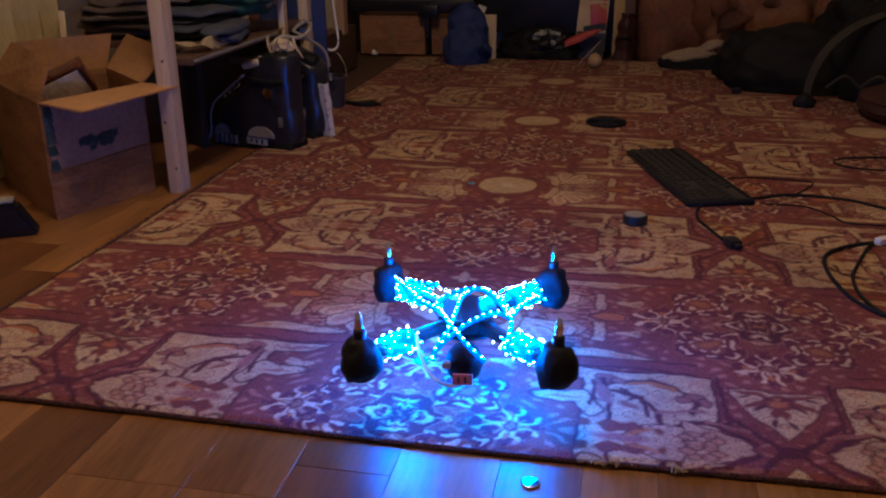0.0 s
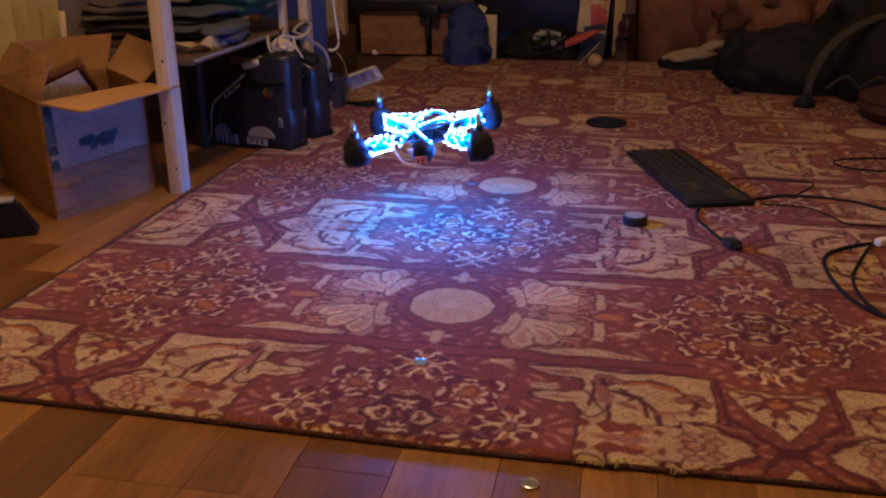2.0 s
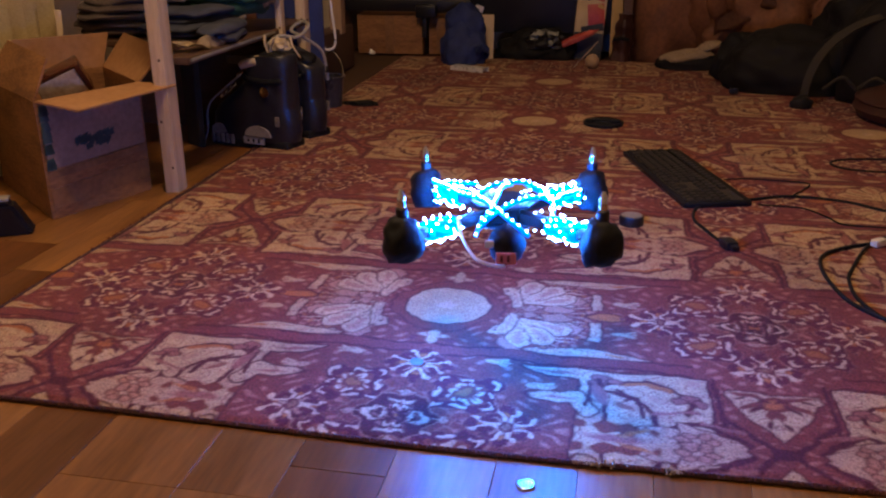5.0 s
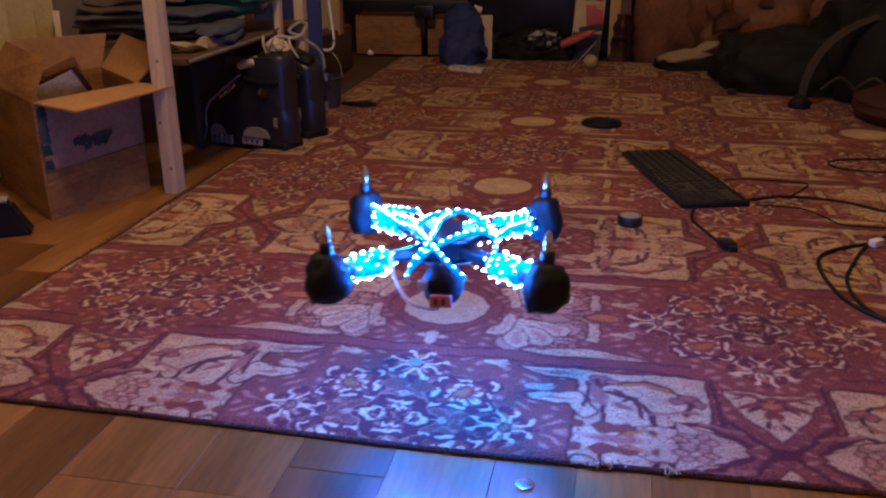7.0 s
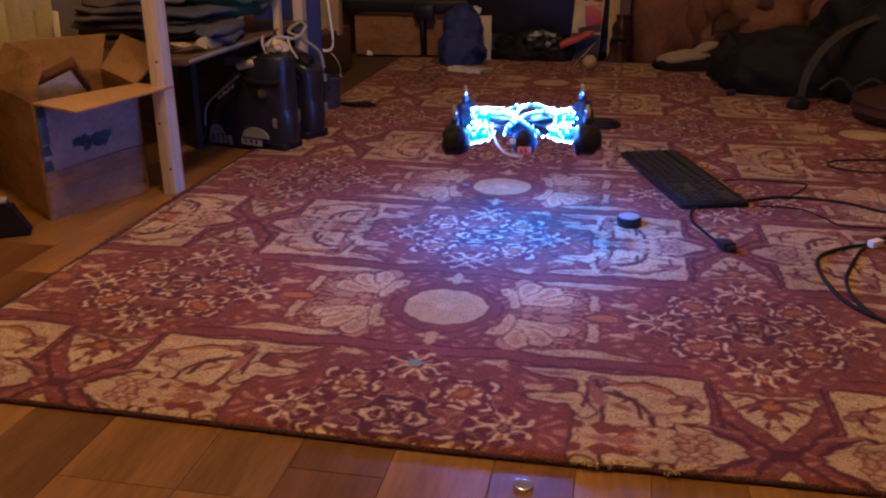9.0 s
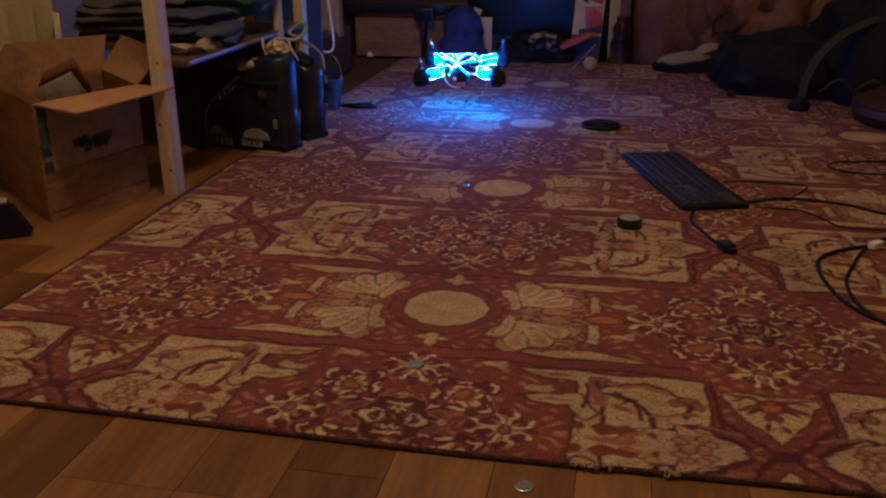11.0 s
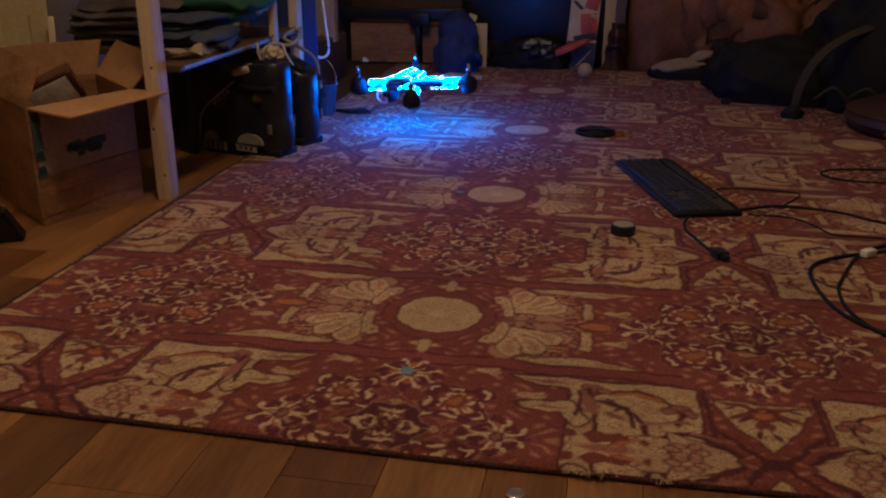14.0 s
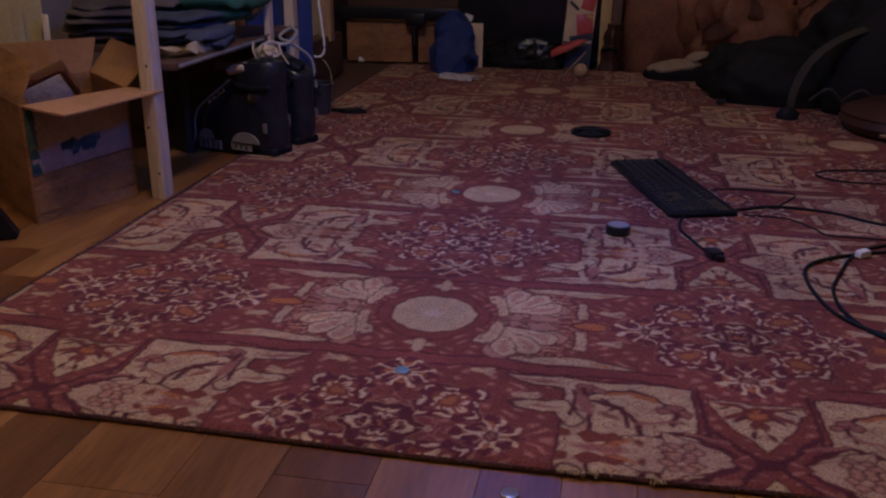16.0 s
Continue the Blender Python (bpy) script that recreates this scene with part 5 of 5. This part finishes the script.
def floor_clutter():
    t = thing("black_sack", "shiny black plastic sack lying on the floor", "bag")
    bm = bmesh.new()
    lump(bm, (-0.37, 3.9, FLOOR), (0.17, 0.09, 0.1), 21, 0.25, 1.6, 5)
    part("body", bm, NYLON, t)
    t = thing("black_pouch", "small shiny black pouch lying on the sack", "pouch", m=pose(-0.34, 3.85, 0.05))
    bm = bmesh.new()
    lump(bm, (0, 0, 0), (0.085, 0.05, 0.06), 83, 0.35, 1.9, 4)
    part("shell", bm, BLACKPL, t)
    t = thing("printed_bag", "red and cream printed packing box with dark patches by the wall", "box", m=pose(-0.165, 3.91, FLOOR, -5, 4, 4))
    bm = bmesh.new()
    box(bm, (0, 0.03, 0.2), (0.125, 0.05, 0.4), bevel=0.006)
    part("body", bm, CREAM, t)
    # some navy slabs paint in shadow and the covered foot, the others are print
    for cx, cz, w, h, tilt, mat in ((0.022, 0.19, 0.07, 0.09, -8, REDPL), (0.03, 0.285, 0.055, 0.07, 12, REDPL), (-0.03, 0.265, 0.05, 0.012, 38, DENIM), (0.012, 0.133, 0.095, 0.03, -14, DENIM), (0.0, 0.06, 0.122, 0.11, 0, DENIM), (0.04, 0.225, 0.03, 0.014, 20, YELLOW)):
        bm = bmesh.new()
        box(bm, (0, 0, 0), (w, 0.002, h), pose(cx, 0.004 - 0.002 * (mat is DENIM) - 0.001 * (mat is YELLOW), cz, 0, tilt, 0), 0.0008)
        part("print_shade_patch", bm, mat, t, "patch of coloured print and painted shadow")
    t = thing("red_pouch", "flat red pouch leaning on the dark sack", "pouch", m=pose(-0.205, 3.855, FLOOR + 0.085, 0, -24, 6))
    bm = bmesh.new()
    lump(bm, (0, 0, 0), (0.095, 0.025, 0.022), 28, 0.25, 2, 3)
    part("body", bm, REDPL, t)
    t = thing("yellow_board", "narrow yellowish board leaning against the wall", "board", m=pose(-0.045, 3.93, FLOOR, -4, 0, 0))
    bm = bmesh.new()
    box(bm, (0, 0, 0.45), (0.045, 0.02, 0.9), bevel=0.002)
    part("board", bm, YELLOW, t)
    t = thing("rolled_cloth", "dark brown rolled cloth standing beside the yellow board", "cloth", m=pose(-0.022, 3.87, FLOOR))
    bm = bmesh.new()
    lathe(bm, [(0.034 + 0.006 * math.sin(k * 1.9), 0.02 * k) for k in range(11)], n=26)
    for v in bm.verts:
        a = math.atan2(v.co.y, v.co.x)
        k = 1 + 0.14 * math.sin(a * 4 + v.co.z * 12) + 0.2 * noise.noise(v.co * 22)
        v.co.x, v.co.y = v.co.x * k * (1.15 - 1.6 * v.co.z) + 0.08 * v.co.z, v.co.y * k
    part("roll", bm, MAROON, t)
    bm = bmesh.new()
    ribbon(bm, curve([(-0.03, -0.04, 0.1), (0.0, -0.048, 0.106), (0.035, -0.036, 0.098)]), 0.016, 0.003, (0, 0, 1))
    part("band", bm, NYLON, t, "black band round the roll")
    t = thing("ball", "small tan rubber ball on the carpet", "ball", m=pose(-0.128, 3.655, 0.028))
    bm = bmesh.new()
    bmesh.ops.create_uvsphere(bm, u_segments=24, v_segments=16, radius=0.029)
    part("shell", bm, BALL, t)
    t = thing("metal_rod", "thin pale metal rod leaning over the ball", "rod")
    bm = bmesh.new()
    tube(bm, ((-0.2, 3.63, 0.004), (-0.155, 3.69, 0.05), (-0.112, 3.75, 0.092)), 0.003, 8)
    part("rod", bm, CHROME, t)
    t = thing("paper_scrap", "tiny scrap of white paper at the carpet's far edge", "scrap")
    bm = bmesh.new()
    lump(bm, (-1.12, 3.93, FLOOR), (0.016, 0.01, 0.016), 31, 0.5, 2, 2)
    part("scrap", bm, WHITEPL, t)
    t = thing("dark_leaf", "dark flat cloth scrap on the carpet beside the bucket", "cloth")
    bm = bmesh.new()
    lump(bm, (-0.84, 2.80, 0), (0.06, 0.035, 0.009), 33, 0.5, 2, 3)
    part("cloth", bm, NYLON, t)


def leather_heap():
    t = thing("brown_sack", "slumped brown leatherette sack against the wall", "bag")
    bm = bmesh.new()
    lump(bm, (0.19, 4.04, FLOOR), (0.215, 0.13, 0.4), 41, 0.16, 1.6, 5)
    part("body", bm, BROWNBAG, t)
    t = thing("paper_bag", "crumpled brown paper bag lying behind the backpack", "bag")
    bm = bmesh.new()
    lump(bm, (0.55, 3.86, FLOOR), (0.27, 0.18, 0.4), 47, 0.42, 2.0, 5)
    part("body", bm, BROWNBAG, t)
    for k, (x, z, tilt) in enumerate(((0.42, 0.17, 24), (0.55, 0.235, -14), (0.66, 0.2, 30))):
        bm = bmesh.new()
        rows = []
        for j in range(9):
            f = j / 8
            rows.append([bm.verts.new((x + (f - 0.5) * 0.17, 3.70 + 0.012 * math.sin(f * 7 + k) + 0.018 * i / 5 - 0.01 * math.sin(f * math.pi), z + (f - 0.5) * 0.17 * math.tan(radians(tilt)) + 0.014 * i + 0.006 * math.sin(f * 11 + k * 2 + i))) for i in range(6)])
        for p, q in zip(rows, rows[1:]):
            for i in range(5):
                bm.faces.new((p[i], q[i], q[i + 1], p[i + 1]))
        bmesh.ops.solidify(bm, geom=bm.faces[:], thickness=0.006)
        part("crease", bm, BROWNBAG, t, "stiff folded crease of the bag")
    t = thing("leather_jacket", "brown jacket draped over the paper bag", "jacket")
    bm = bmesh.new()
    lump(bm, (1.0, 3.85, FLOOR), (0.4, 0.22, 0.5), 51, 0.35, 2.0, 5)
    part("body", bm, BROWNBAG, t)


def slipper():
    t = thing("shoe", "dark shoe with a cream sheepskin top on the carpet", "shoe", m=pose(0.26, 3.71, 0, 0, 0, 4))
    bm = bmesh.new()
    lump(bm, (0, 0, 0), (0.145, 0.055, 0.05), 61, 0.12, 1.4, 4)
    part("sole", bm, NYLON, t)
    bm = bmesh.new()
    lump(bm, (-0.02, -0.005, 0.03), (0.108, 0.046, 0.03), 63, 0.14, 1.8, 4, pose(0, 0, 0.01, 0, -7, 0))
    lump(bm, (0.085, -0.005, 0.058), (0.05, 0.028, 0.024), 64, 0.25, 2.0, 3, pose(0, 0, 0, 0, -16, 0))
    part("lining", bm, SHEEPSKIN, t, "cream sheepskin top")


def backpack():
    t = thing("backpack", "large black backpack lying on the carpet with olive straps", "backpack")
    bm = bmesh.new()
    lump(bm, (1.02, 3.36, 0), (0.40, 0.26, 0.38), 71, 0.16, 2.6, 5)
    part("body", bm, NYLON, t)
    bm = bmesh.new()
    lump(bm, (0.56, 3.32, 0), (0.23, 0.15, 0.165), 73, 0.14, 1.7, 5)
    part("front_pocket", bm, NYLON, t)
    bm = bmesh.new()
    lump(bm, (0.95, 3.14, 0), (0.27, 0.15, 0.31), 75, 0.12, 1.7, 4)
    part("side_pocket", bm, NYLON, t)
    bm = bmesh.new()
    lump(bm, (0.43, 3.42, 0.01), (0.11, 0.08, 0.13), 76, 0.25, 1.8, 4)
    part("hood", bm, NYLON, t)
    bm = bmesh.new()
    ribbon(bm, curve([(0.565, 3.005, 0.012), (0.577, 3.01, 0.1), (0.615, 3.02, 0.18), (0.69, 3.04, 0.245), (0.8, 3.07, 0.285), (0.95, 3.1, 0.31)]), 0.026, 0.007, (0.75, -0.55, -0.4))
    part("shoulder_strap", bm, WEBBING, t, "olive shoulder strap")
    bm = bmesh.new()
    lump(bm, (0.56, 2.995, 0), (0.035, 0.025, 0.03), 78, 0.2, 2, 3)
    part("strap_pad", bm, SOFTBLACK, t)
    bm = bmesh.new()
    box(bm, (0.372, 3.185, 0.012), (0.03, 0.022, 0.018), bevel=0.004)
    part("buckle", bm, BLACKPL, t)
    for k in range(3):
        bm = bmesh.new()
        tube(bm, curve([(0.62 + 0.1 * k, 3.0 + 0.01 * k, 0.06), (0.67 + 0.1 * k, 2.985, 0.1), (0.72 + 0.1 * k, 2.99, 0.06)]), 0.006, 6)
        part("loop", bm, WEBBING, t)


def pouf():
    t = thing("round_cushion", "round dark maroon leatherette cushion on the carpet", "cushion", m=pose(0.93, 2.86, 0))
    bm = bmesh.new()
    lathe(bm, ((0.16, 0.0), (0.225, 0.01), (0.243, 0.034), (0.232, 0.064), (0.18, 0.085), (0.06, 0.092)), n=48)
    part("cushion", bm, MAROON, t)
    bm = bmesh.new()
    n = 48
    tube(bm, [(0.236 * math.cos(2 * math.pi * k / n), 0.236 * math.sin(2 * math.pi * k / n), 0.06) for k in range(n + 1)], 0.004, 6)
    part("piping", bm, MAROON, t)
    bm = bmesh.new()
    for dx in (0, 0.03):
        box(bm, (-0.165 + dx, -0.185, 0.025), (0.02, 0.008, 0.012), bevel=0.003)
    part("clasp", bm, CHROME, t, "small metal clasp")


# ---- things on the carpet ----
def keyboard():
    t = thing("computer_keyboard", "black computer keyboard lying aslant on the carpet", "keyboard", m=pose(0.148, 2.094, 0, 0, 0, -72.7))
    bm = bmesh.new()
    box(bm, (0, 0, 0.0065), (0.444, 0.15, 0.013), bevel=0.004)
    part("case", bm, SOFTBLACK, t)
    bm = bmesh.new()
    box(bm, (0, -0.0745, 0.0065), (0.43, 0.003, 0.005), bevel=0.001)
    part("front_edge", bm, GLOSSBLACK, t)
    # sunken key bed with keys in six rows: main block, arrows, number block
    bm = bmesh.new()
    box(bm, (0, -0.004, 0.0132), (0.436, 0.126, 0.002), bevel=0.0008)
    part("key_bed", bm, GLOSSBLACK, t)
    shapes = {}
    for row in range(6):
        y = -0.055 + 0.0195 * row + (0.006 if row == 5 else 0)
        if row == 0:
            spans = [(0, 1.3), (1.3, 2.6), (2.6, 3.9), (3.9, 9.9), (9.9, 11.2), (11.2, 12.5), (12.5, 13.8), (13.8, 15)]
        else:
            start = (0, 2.2, 1.8, 1.5, 1, 1)[row]
            spans = [(0, start)] + [(start + k, start + k + 1) for k in range(int(14 - start))]
            spans.append((spans[-1][1], 15))
        if row not in (1, 2):
            spans += [(15.25 + k, 16.25 + k) for k in range(3)]
        elif row == 1:
            spans.append((16.25, 17.25))
        spans += [(18.5 + k, 19.5 + k) for k in range(4)] if row < 5 else []
        for a, b in spans:
            w = round((b - a) * 0.0193, 4)
            if w not in shapes:
                bm = bmesh.new()
                box(bm, (0, 0, 0.002), (w - 0.0025, 0.0165, 0.004), bevel=0.0012, seg=1)
                for v in bm.verts:
                    if v.co.z > 0.0025:
                        v.co.x, v.co.y = v.co.x - math.copysign(0.0014, v.co.x), v.co.y * 0.86
                bmesh.ops.recalc_face_normals(bm, faces=bm.faces)
                me = bpy.data.meshes.new("key")
                bm.to_mesh(me)
                bm.free()
                me.materials.append(KEYCAP)
                shapes[w] = me
            key = new("key", shapes[w])
            key.location = (-0.217 + (a + b) / 2 * 0.0193, y, 0.0138)
            key.parent = t


def small_things():
    t = thing("tape_roll", "roll of black insulating tape standing flat on the carpet", "tape", m=pose(0.034, 1.7385, 0))
    bm = bmesh.new()
    n = 40
    rings = [[bm.verts.new((r * math.cos(2 * math.pi * k / n), r * math.sin(2 * math.pi * k / n), z)) for k in range(n)] for r, z in ((0.0155, 0.001), (0.0235, 0.0), (0.0245, 0.002), (0.0245, 0.0175), (0.0235, 0.019), (0.0155, 0.018))]
    for a, b in zip(rings, rings[1:] + rings[:1]):
        for k in range(n):
            bm.faces.new((a[k], a[(k + 1) % n], b[(k + 1) % n], b[k]))
    part("tape", bm, BLACKPL, t)
    bm = bmesh.new()
    lathe(bm, ((0.0155, 0.001), (0.0158, 0.0182), (0.0205, 0.0196), (0.0205, 0.0202), (0.003, 0.0202)), n=32)
    part("core", bm, GREYPL, t, "pale grey core and label")
    t = thing("coin", "small silver coin on the plank floor", "coin", m=pose(-0.0776, 0.8387, FLOOR + 0.001))
    bm = bmesh.new()
    lathe(bm, ((0.0103, 0), (0.0108, 0.0004), (0.0108, 0.0016), (0.0102, 0.002), (0.009, 0.002), (0.0088, 0.0016), (0.002, 0.0017)), n=36)
    part("disc", bm, CHROME, t)
    for x, y in ((-0.258, 1.082), (-0.337, 1.957)):
        t = thing("sequin", "small shiny disc on the carpet, coloured like its blue glint", "sequin", "small shiny discs", pose(x, y, 0.0015, 3, 2, 0))
        bm = bmesh.new()
        lathe(bm, ((0.0085, 0), (0.0098, 0.0006), (0.0098, 0.0012), (0.0085, 0.0016)), n=24)
        part("disc", bm, SEQUIN, t)
    t = thing("plastic_disc", "flat round black plastic disc lying on the carpet", "disc", m=pose(-0.0507, 2.641, 0))
    bm = bmesh.new()
    lathe(bm, ((0.05, 0), (0.058, 0.001), (0.059, 0.009), (0.055, 0.011), (0.052, 0.005), (0.03, 0.004), (0.026, 0.01), (0.012, 0.011)), n=36)
    part("rim", bm, SOFTBLACK, t)
    bm = bmesh.new()
    box(bm, (0, 0, 0.011), (0.1, 0.02, 0.009), bevel=0.003)
    part("grip", bm, SOFTBLACK, t)


def cables():
    usb = cable("usb_cable", "black cable with a plug lying across the carpet",
                [(0.206, 1.647), (0.192, 1.68), (0.176, 1.728), (0.159, 1.786), (0.168, 1.86), (0.212, 1.905), (0.29, 1.945), (0.372, 1.985), (0.484, 1.966), (0.56, 1.91), (0.7, 1.85)], 0.0031, SOFTBLACK)
    bm = bmesh.new()
    box(bm, (0, 0, 0.009), (0.024, 0.034, 0.016), pose(0.212, 1.634, 0, 0, 0, 22), 0.004)
    box(bm, (0, -0.022, 0.009), (0.014, 0.014, 0.008), pose(0.212, 1.634, 0, 0, 0, 22), 0.002)
    part("plug", bm, BLACKPL, usb, "black plug")
    cable("thin_cable", "thin black cable from the keyboard over the carpet", [(0.245, 2.10), (0.3, 2.115), (0.366, 2.112), (0.432, 2.1), (0.415, 2.05), (0.386, 2.003)], 0.0017, SOFTBLACK)
    cable("thin_cable", "thin black cable curling over the carpet", [(0.30, 1.915), (0.35, 1.912), (0.393, 1.902), (0.428, 1.852), (0.452, 1.81), (0.524, 1.806), (0.65, 1.8)], 0.0017, SOFTBLACK)
    c = cable("power_cable", "thick black cable in loops on the carpet",
              [(0.62, 1.76), (0.50, 1.71), (0.424, 1.668), (0.375, 1.615), (0.361, 1.543), (0.369, 1.445), (0.39, 1.385), (0.43, 1.34), (0.52, 1.29)], 0.0034, SOFTBLACK)
    bm = bmesh.new()
    box(bm, (0, 0, 0.009), (0.016, 0.03, 0.014), pose(0.487, 1.692, 0, 0, 0, -50), 0.004)
    part("plug", bm, WHITEPL, c, "white plug")
    cable("power_cable", "thick black cable in loops on the carpet", [(0.6, 1.80), (0.505, 1.735), (0.462, 1.675), (0.414, 1.56), (0.396, 1.498), (0.396, 1.41), (0.435, 1.325), (0.54, 1.25)], 0.0032, SOFTBLACK)
    cable("far_cable", "black cable loop on the carpet", [(0.8, 2.37), (0.654, 2.357), (0.559, 2.335), (0.517, 2.295), (0.54, 2.245), (0.624, 2.23), (0.8, 2.24)], 0.0026, SOFTBLACK)
    cable("white_cable", "white cable hanging in a loop beside the shelf",
          [(-0.98, 2.716, 0.55), (-0.975, 2.716, 0.341), (-0.958, 2.72, 0.25), (-0.94, 2.73, 0.195), (-0.915, 2.735, 0.185), (-0.897, 2.735, 0.21), (-0.905, 2.735, 0.3), (-0.915, 2.735, 0.4), (-0.92, 2.735, 0.55)], 0.004, WHITEPL)


# ---- blown blister tray ----
DRIFT = [
    (0.0, -0.822, 2.345, 0.078, 0, 84, 62), (0.3, -0.822, 2.345, 0.078, 0, 86, 62), (0.4, -0.818, 2.345, 0.077, 0, 96, 60), (0.5, -0.80, 2.345, 0.07, 0, 112, 55),
    (0.6, -0.77, 2.36, 0.045, 0, 145, 40), (0.7, -0.775, 2.39, 0.014, 0, 175, 12), (0.8, -0.775, 2.395, 0.012, 0, 180, 4), (1.4, -0.775, 2.395, 0.012, 0, 180, 4),
    (1.8, -0.775, 2.42, 0.014, 0, 180, 4), (1.9, -0.86, 2.62, 0.06, 30, 150, 0), (2.0, -0.84, 2.78, 0.09, 60, 160, -25), (2.1, -0.79, 2.9, 0.08, 100, 200, -35),
    (2.2, -0.77, 3.0, 0.06, 60, 215, -30), (2.3, -0.76, 3.08, 0.05, 30, 200, -35), (2.4, -0.74, 3.2, 0.05, 40, 190, -35), (2.5, -0.735, 3.3, 0.03, 20, 190, -30),
    (2.6, -0.68, 3.42, 0.02, 10, 180, -15), (2.7, -0.625, 3.47, 0.014, 0, 180, -12), (2.8, -0.595, 3.5, 0.012, 0, 180, -14), (3.0, -0.6, 3.5, 0.012, 0, 180, -22), (16.0, -0.6, 3.5, 0.012, 0, 180, -22),
]


def blister():
    t = thing("blister_tray", "crinkled clear and silver plastic packaging tray blown over the carpet", "packaging", m=pose(*DRIFT[0][1:]))
    bm = bmesh.new()
    box(bm, (0, 0, -0.006), (0.15, 0.048, 0.0022), bevel=0.0008, seg=1)
    for s in (-1, 1):
        box(bm, (0, s * 0.0225, 0.002), (0.15, 0.002, 0.016))
    for k in range(4):
        box(bm, (-0.054 + 0.036 * k, 0, -0.001), (0.026, 0.034, 0.01), bevel=0.004)
    bmesh.ops.subdivide_edges(bm, edges=[e for e in bm.edges if e.calc_length() > 0.03], cuts=5)
    for v in bm.verts:
        v.co.z += 0.002 * noise.noise(v.co * 45)
    part("tray", bm, FOIL, t)
    return t


KEYCAP = surface("black_keycap", (0.0045, 0.0045, 0.0055), (0.010, 0.0095, 0.010), 0.5, grain=200, bump=0.05)
GLOSSBLACK = surface("glossy_black", (0.008, 0.008, 0.01), (0.015, 0.015, 0.018), 0.12, bump=0.02)
BALL = surface("tan_rubber", (0.3, 0.19, 0.09), (0.42, 0.29, 0.15), 0.7)
# base colour holds the blue glint of the drone's lights on the discs
SEQUIN = surface("blue_glint_gloss", (0.28, 0.45, 0.55), (0.4, 0.58, 0.68), 0.12, metal=0.6, bump=0.02)


# ---- plank floor, piece by piece ----
def planks(floor):
    rng = random.Random(11)
    shapes = {}

    def shape(w, length, tone):
        if (w, length, tone) not in shapes:
            bm = bmesh.new()
            box(bm, (0, 0, 0), (w - 0.0007, length - 0.0007, 0.008), bevel=0.0003, seg=1)
            bmesh.ops.recalc_face_normals(bm, faces=bm.faces)
            me = bpy.data.meshes.new("plank")
            bm.to_mesh(me)
            bm.free()
            me.materials.append(PLANKS[tone])
            shapes[w, length, tone] = me
        return shapes[w, length, tone]

    edges = [-1.95 + 0.1118 * k for k in range(11)] + [-0.72, -0.605, -0.458, -0.350, -0.235, -0.116, -0.022, 0.062] + [0.062 + 0.106 * k for k in range(1, 17)]
    for x0, x1 in zip(edges, edges[1:]):
        x, w = (x0 + x1) / 2, round(x1 - x0, 4)
        y = 3.0 if x < -0.85 else 1.0
        first = True
        while y > -0.4:
            length = rng.choice((0.3, 0.42, 0.42, 0.55))
            if first and x > -0.85:
                length = 0.176 if -0.35 < x < -0.235 else rng.choice((0.24, 0.42, 0.55))
            tone = rng.choice((0, 1, 1, 2))
            if first and -0.75 < x < 0.2:
                tone = 0 if x < -0.6 or -0.35 < x < -0.235 else 2 if -0.235 < x < -0.116 or -0.022 < x < 0.062 else 1
            ob = new("plank", shape(w, length, tone))
            ob.location = (x, y - length / 2, FLOOR - 0.004 - 0.0002 * rng.random())
            ob.rotation_euler = (0, 0, math.pi if rng.random() < 0.5 else 0)
            ob.parent = floor
            y -= length
            first = False


# ---- assembling ----
floor = room()
carpet()
quad = quadcopter()
carton()
rack()
clothes()
curtain()
black_case()
boots()
bucket()
far_boxes()
blue_bag()
floor_clutter()
leather_heap()
slipper()
backpack()
pouf()
keyboard()
small_things()
cables()
tray = blister()
planks(floor)


def motions():
    walk(quad, [(t, pose(*row)) for t, *row in FLIGHT])
    walk(tray, [(t, pose(*row)) for t, *row in DRIFT])


motions()
